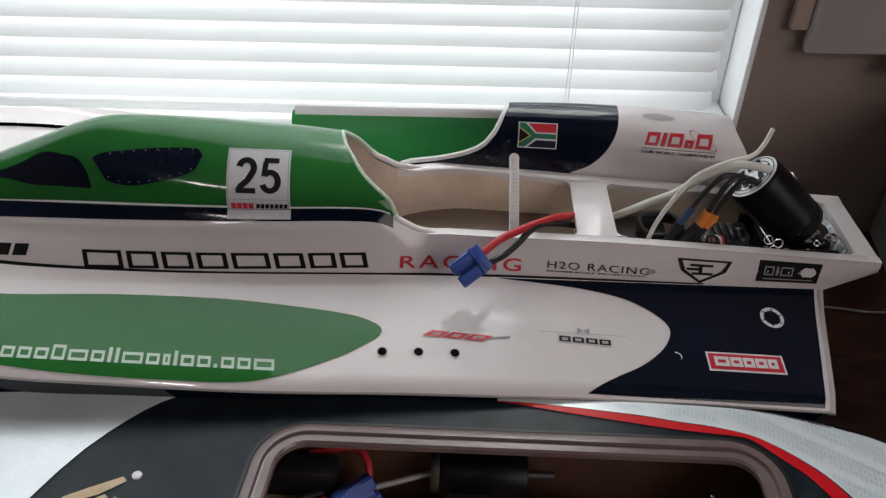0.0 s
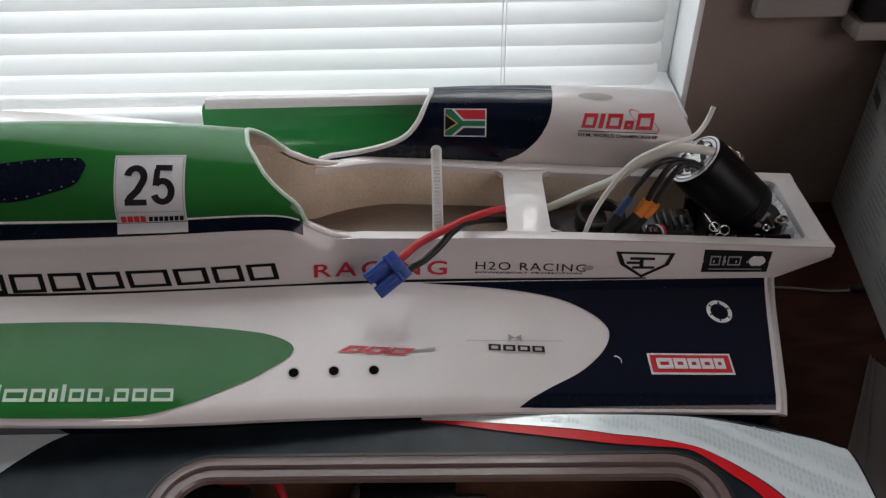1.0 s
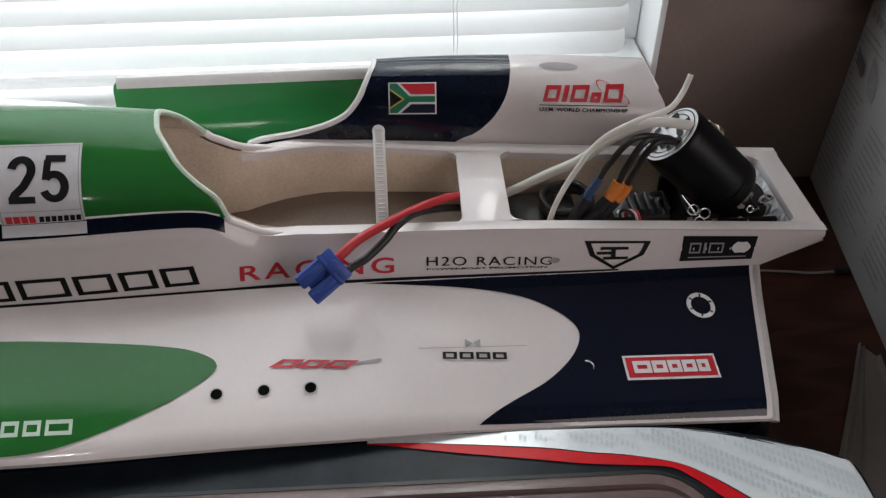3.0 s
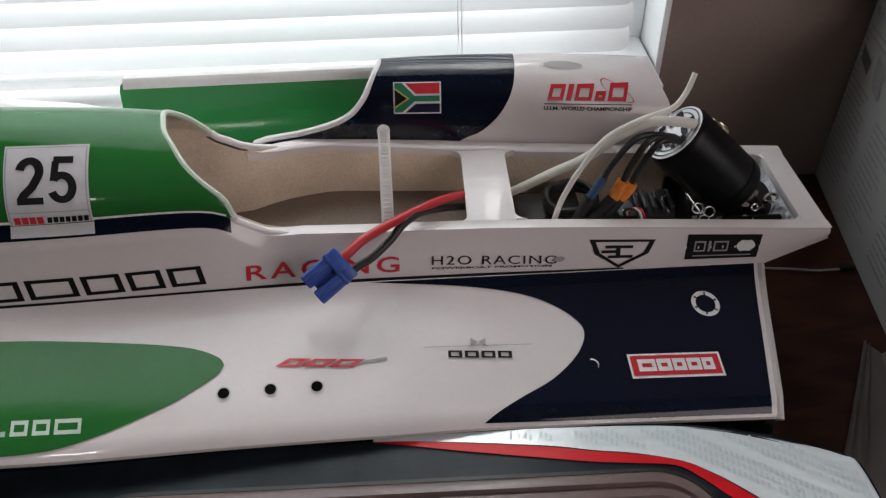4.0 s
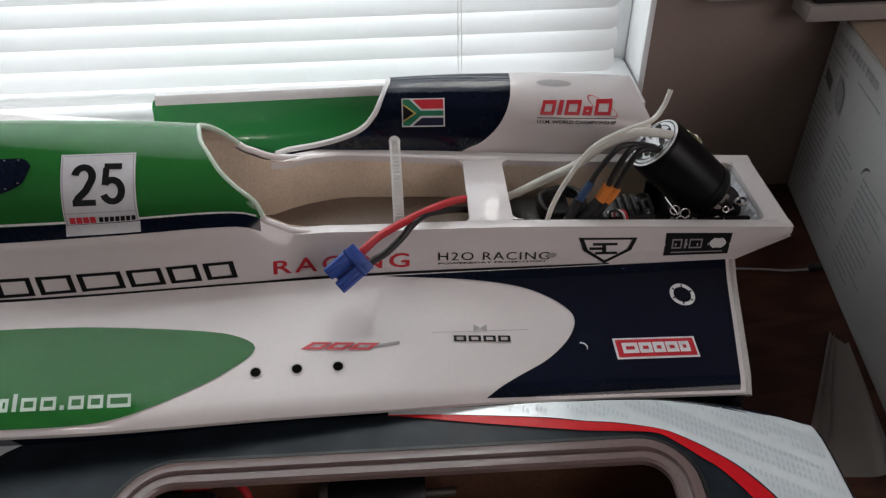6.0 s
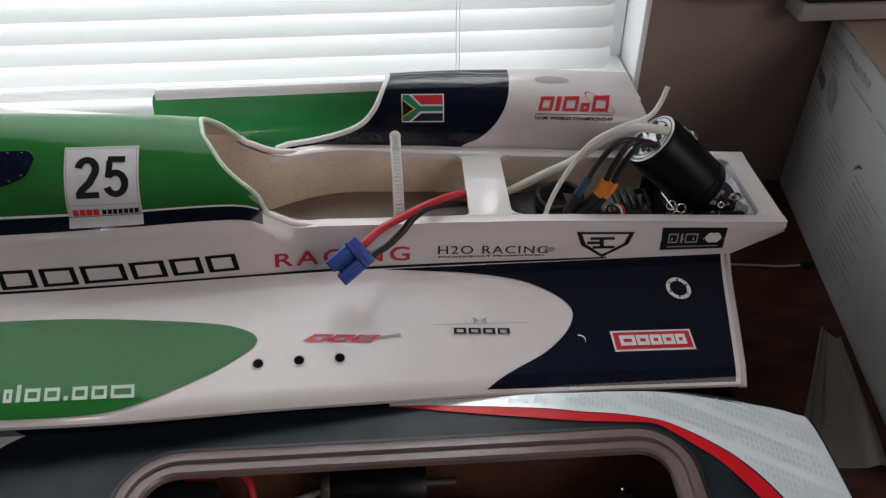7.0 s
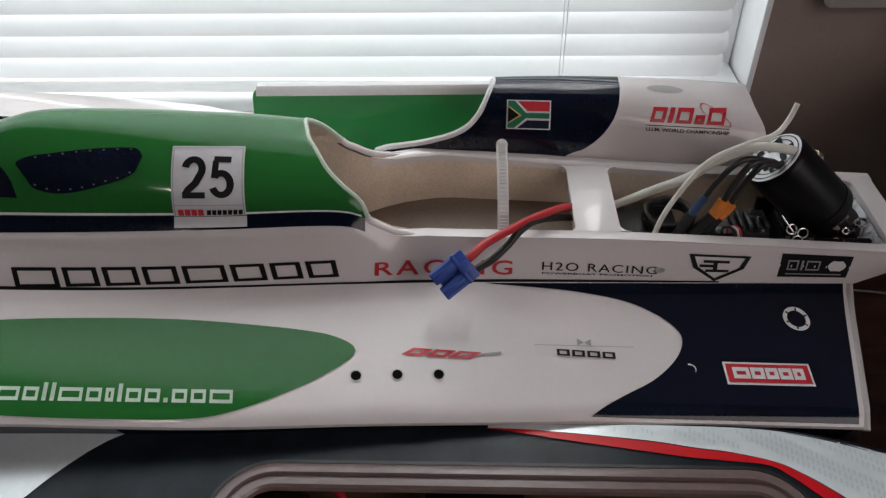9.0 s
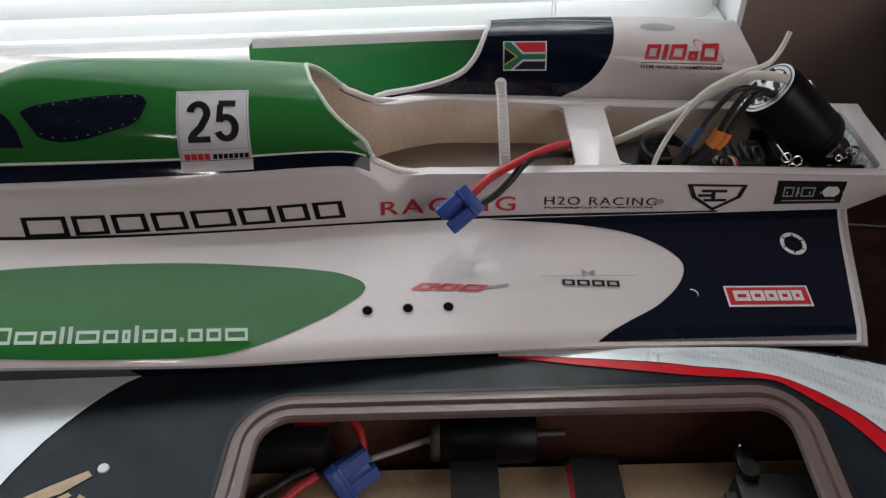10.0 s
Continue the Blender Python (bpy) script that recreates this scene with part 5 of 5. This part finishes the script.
part("end_bell", lathe([(0.0105, -0.0045), (0.0115, -0.003), (0.0115, 0.0)], Vector((-0.2485, -0.1460, 0.0600)), Matrix(((0, 0, 1), (0, 1, 0), (-1, 0, 0))), 30), DULL, fm)
part("shaft", cyl((-0.204, -0.146, 0.060), (-0.190, -0.146, 0.060), 0.0022), DULL, fm)
tagged(finish("cable_grommet", lathe([(0.006, 0.0), (0.0075, 0.004), (0.006, 0.008)], Vector((-0.1655, -0.1330, 0.0640)), Matrix(((1, 0, 0), (0, 0, 1), (0, -1, 0))), 20), BLKP), "black rubber grommet on the inner side", "grommet")
connector((-0.2890, -0.1640, 0.0585), (0.80, 0.58, 0.16), (0.30, -0.42, -0.86), "blue two-pole power plug lying on the board", 1.12)
tagged(finish("battery_lead", tube([(-0.305, -0.164, 0.0575), (-0.318, -0.175, 0.0565), (-0.325, -0.200, 0.0560), (-0.32, -0.26, 0.0540)], 0.0024), REDW), "red battery wire on the board", "wire", group="battery leads")
tagged(finish("battery_lead", tube([(-0.307, -0.160, 0.0575), (-0.322, -0.167, 0.0560), (-0.336, -0.185, 0.0550), (-0.335, -0.26, 0.0540)], 0.0024), BLKW), "black battery wire on the board", "wire", group="battery leads")
tagged(finish("battery_lead", tube([(-0.284, -0.1555, 0.0615), (-0.286, -0.147, 0.0680), (-0.295, -0.140, 0.0690), (-0.318, -0.138, 0.0600)], 0.0020), REDW), "red wire curling under the deck", "wire", group="battery leads")
tagged(finish("battery_lead", tube([(-0.283, -0.1580, 0.0600), (-0.268, -0.152, 0.0590), (-0.256, -0.148, 0.0595), (-0.247, -0.146, 0.0600)], 0.0016), GREY), "grey wire to the drive motor", "wire", group="battery leads")
sv = thing("rudder_servo", (-0.108, -0.17, 0.05), "black rudder servo screwed to the board", "servo")
part("case", box(-0.1190, -0.0850, -0.1960, -0.1715, 0.0500, 0.0640), BLKP, sv, bevel=0.001)
part("mounting_ear", box(-0.1240, -0.0800, -0.1900, -0.1775, 0.0570, 0.0590), BLKP, sv, bevel=0.0006)
part("horn", box(-0.1170, -0.1090, -0.1740, -0.1610, 0.0640, 0.0665), BLKP, sv, bevel=0.001)
part("hub", cyl((-0.113, -0.172, 0.0635), (-0.113, -0.172, 0.0685), 0.0042), BLKP, sv)
part("link_pin", cyl((-0.1145, -0.1625, 0.0640), (-0.1155, -0.1625, 0.0715), 0.0007, n=8), STEEL, sv)
tagged(finish("receiver_box", box(-0.352, -0.300, -0.1565, -0.1430, 0.0245, 0.0680), BLKP, bevel=0.003), "black receiver box in the bilge", "receiver")

# livery of the second boat
def ribbon(a, c, z, n=5):
    a, c = spline([(*p, 0) for p in a], n), spline([(*p, 0) for p in c], n)
    return grid(lambda u, v: Vector((*(a[round(u * (len(a) - 1))].xy * (1 - v) + c[round(u * (len(c) - 1))].xy * v), z - 0.0020 * max(1 - v / 0.12, 0) ** 2)), len(a) - 1, 0, vs=[0, 0.04, 0.12, 0.3, 0.6, 1.0])


RU = [(-0.2200, -0.1212), (-0.2044, -0.1217), (-0.1829, -0.1233), (-0.1474, -0.1270), (-0.1290, -0.1302), (-0.1127, -0.1325), (-0.0949, -0.1370), (-0.0850, -0.1425), (-0.0752, -0.1500), (-0.0642, -0.1610), (-0.0540, -0.1780), (-0.0470, -0.2000), (-0.0420, -0.2350), (-0.0410, -0.2700)]
RL = [(-0.2200, -0.1214), (-0.2044, -0.1240), (-0.1831, -0.1277), (-0.1483, -0.1331), (-0.1300, -0.1358), (-0.1150, -0.1372), (-0.0978, -0.1392), (-0.0895, -0.1450), (-0.0820, -0.1525), (-0.0730, -0.1620), (-0.0630, -0.1800), (-0.0545, -0.2020), (-0.0490, -0.2350), (-0.0475, -0.2700)]
OE = [(-0.2200, -0.1192), (-0.2044, -0.1187), (-0.1849, -0.1181), (-0.1500, -0.1173), (-0.1290, -0.1175), (-0.1127, -0.1178), (-0.0949, -0.1188), (-0.0850, -0.1200), (-0.0700, -0.1228), (-0.0500, -0.1285), (-0.0295, -0.1364), (-0.0229, -0.1460), (-0.0228, -0.2000), (-0.0228, -0.2700)]
part("silver_flash", ribbon(OE, RU, Z2 + 0.0005), B2W, boat2, "silver-grey deck panel with faint hatching")
part("red_stripe", ribbon(RU, RL, Z2 + 0.0007), B2R, boat2, "tapering red stripe")
bx = lambda x: lerp([(-0.80, -0.27), (-0.50, -0.268), (-0.470, -0.262), (-0.4480, -0.2250), (-0.4340, -0.1900), (-0.4230, -0.1660), (-0.4080, -0.1450), (-0.3950, -0.1320), (-0.3800, -0.1232)], x)
ey = lambda x: lerp([(-0.795, -0.262), (-0.78, -0.217), (-0.70, -0.1715), (-0.60, -0.1432), (-0.483, -0.1290), (-0.379, -0.1230)], x)
part("silver_bow", grid(lambda u, v: Vector((-0.79 + 0.41 * u, ey(-0.79 + 0.41 * u) * (1 - v) + min(bx(-0.79 + 0.41 * u), ey(-0.79 + 0.41 * u) - 0.0002) * v, Z2 + 0.0006)), 60, 6), B2W, boat2, "silver-grey foredeck")
# faint hatching on the silver panel
b = bmesh.new()
e1, e2 = Vector((math.cos(radians(-33)), math.sin(radians(-33)))), Vector((math.sin(radians(33)), math.cos(radians(33))))
rg = random.Random(3)
for j in range(-24, 25):
    if j % 4 == 3:
        continue
    for i in range(-60, 61):
        p = Vector((-0.090, -0.150)) + e1 * (0.00225 * i + 0.0008 * (j % 3)) + e2 * 0.0037 * j
        if not -0.200 < p.x < -0.0262 or p.y < -0.26:
            continue
        top = lerp(OE[:11], p.x) - 0.0022 if p.x < -0.031 else -0.142
        low = lerp(RU[:13], p.x) + 0.0042 if p.x < -0.0425 else -0.26
        if not low < p.y < top or rg.random() < 0.04:
            continue
        h = rg.uniform(0.0022, 0.0030)
        b.faces.new([b.verts.new((p.x + dx, p.y + dy, Z2 + 0.0010)) for dx, dy in ((0, 0), (0.0010, 0.0), (0.0006, -h), (-0.0004, -h))])
part("hatching", b, B2D, boat2, "faint grey hatching")["kind"] = "stuff"
# scuffs and a screw
part("screw_head", lathe([(0.0024, 0.0), (0.0022, 0.0010), (0.0010, 0.0013)], Vector((-0.3900, -0.1765, Z2)), Matrix.Identity(3), 16), INKW, boat2, "pale screw head")
for pts in ([(-0.3935, -0.1800), (-0.3960, -0.1775), (-0.4100, -0.1845), (-0.4200, -0.1900), (-0.4180, -0.1935), (-0.4040, -0.1880)], [(-0.3990, -0.1890), (-0.4010, -0.1875), (-0.4150, -0.1960), (-0.4130, -0.1990)], [(-0.3930, -0.1900), (-0.3960, -0.1885), (-0.3975, -0.1925), (-0.3940, -0.1935)]):
    part("bare_patch", patch(pts, lambda x, y: Vector((x, y, Z2 + 0.0006))), PLY, boat2, "worn bare patch", smooth=False)
# ---- right of the boats ----
CA = Vector((0.1014, 0.1560, 0.0))
CM = Matrix.Translation((CA.x, CA.y, 0)) @ Matrix.Rotation(-math.atan(0.15), 4, "Z")
carton = thing("printer_carton", (0.2, 0.0, TABLE), "white printed cardboard carton standing on the table", "box")
part("side", box(0.0, 0.34, -0.315, -0.002, TABLE + 0.0003, 0.1560, m=CM), CARD, carton, bevel=0.0012)
part("top_flap", box(0.002, 0.338, -0.313, -0.004, 0.1560, 0.1575, m=CM), CARDT, carton, smooth=False)
CF = lambda s, z, lift=0.0006: CM @ Vector((-lift, -s, z))
marks("title_bar", lambda a, c: CF(0.010 + 0.080 * a, 0.1440 + 0.0050 * c), [0.7, 0.7, 1, 0.8, 0.8, 0.8, 0.4, 0.8, 0.6, 1, 0.9], CARDI, carton, "grey title mark", gap=0.35)
rg = random.Random(8)
b = bmesh.new()
for i in range(24):
    z = 0.1350 - 0.0046 * i
    if 0.100 < z < 0.126:
        s1 = 0.012
    else:
        s1 = rg.uniform(0.034, 0.052)
    for s0, e in ((0.006, s1), (0.062, 0.062 + rg.uniform(0.02, 0.045)), (0.115, 0.115 + rg.uniform(0.02, 0.05))):
        if s0 > 0.05 and 0.095 < z < 0.135:
            continue
        grid(lambda u, v: CF(s0 + (e - s0) * u, z + 0.0014 * v), 1, 1, bm=b)
part("small_print", b, CARDI, carton, "rows of small grey print")
part("picture", patch([(0.010, 0.122), (0.026, 0.118), (0.027, 0.109), (0.012, 0.113)], lambda s, z: CF(s, z, 0.0009)), CARDK, carton, "small dark printed picture")
part("picture", patch([(0.034, 0.128), (0.049, 0.121), (0.053, 0.104), (0.042, 0.106), (0.035, 0.114)], lambda s, z: CF(s, z, 0.0009)), CARDI, carton, "grey printed picture")
MS = (CA.y - 0.0439) / 0.989 + 0.006
part("curved_mark", grid(lambda u, v: CF(MS + 0.0085 * math.cos(1.2 + 2.0 * u) * (1 - 0.22 * v * math.sin(math.pi * u)), 0.0945 + 0.0095 * math.sin(1.2 + 2.0 * u) * (1 - 0.22 * v * math.sin(math.pi * u)), 0.0009), 12, 1), CARDK, carton)

shelf = thing("wall_shelf", (0.2, 0.15, 0.16), "white wall shelf above the carton", "shelf")
part("board", box(0.0665, 0.55, 0.1340, 0.1595, 0.1605, 0.1715), PLASTER, shelf, bevel=0.0008)
tagged(finish("dark_case", box(0.070, 0.52, 0.1365, 0.1590, 0.1718, 0.2400), BLKP, bevel=0.002), "black case standing on the shelf", "case")
tagged(finish("wall_panel", box(0.0010, 0.0640, 0.1480, 0.1597, 0.1708, 0.60), PLASTER, bevel=0.003), "pale flat panel hung on the wall", "panel")
tagged(finish("panel_catch", box(-0.0120, 0.0005, 0.1520, 0.1597, 0.1870, 0.2300), CARDT, bevel=0.001), "brown wooden catch beside the panel", "catch")

wire = thing("thin_cable", (0.06, 0.05, TABLE), "thin pale cable with a small plug on the table", "cable")
part("cord", tube([(0.018, 0.0535, TABLE + 0.0009), (0.0302, 0.0522, TABLE + 0.0009), (0.0438, 0.0506, TABLE + 0.0009), (0.0591, 0.0482, TABLE + 0.0009), (0.076, 0.0486, TABLE + 0.0009)], 0.0008, 6, sides=6), GREY, wire)
part("plug", box(0.074, 0.0835, 0.0462, 0.0512, TABLE + 0.0003, TABLE + 0.0045), BLKP, wire, bevel=0.0008)
bag = thing("plastic_sheet", (0.045, -0.06, TABLE), "milky folded plastic sheet lying on the table", "plastic sheet")
SL = [(0.0, 0.0615, -0.0140), (0.55, 0.0186, -0.0860), (1.0, -0.0040, -0.1190)]
SR = [(0.0, 0.0690, -0.0270), (0.55, 0.0595, -0.0850), (1.0, 0.0520, -0.1215)]


def sheet_pt(u, v):
    a = [lerp([(r[0], r[i]) for r in SL], u) * (1 - v) + lerp([(r[0], r[i]) for r in SR], u) * v for i in (1, 2)]
    fold = 0.0030 * math.exp(-((v - 0.06) / 0.05) ** 2) + 0.0026 * math.exp(-((v - 0.24 - 0.05 * u) / 0.035) ** 2) + 0.0045 * math.exp(-((v - 0.90) / 0.07) ** 2)
    return Vector((*a, TABLE + 0.0006 + fold * (0.8 + 0.2 * math.sin(5 * u)) + 0.0006 * math.sin(7 * u + 3 * v) ** 2))


part("sheet", grid(sheet_pt, 24, 44), FILMP, bag)
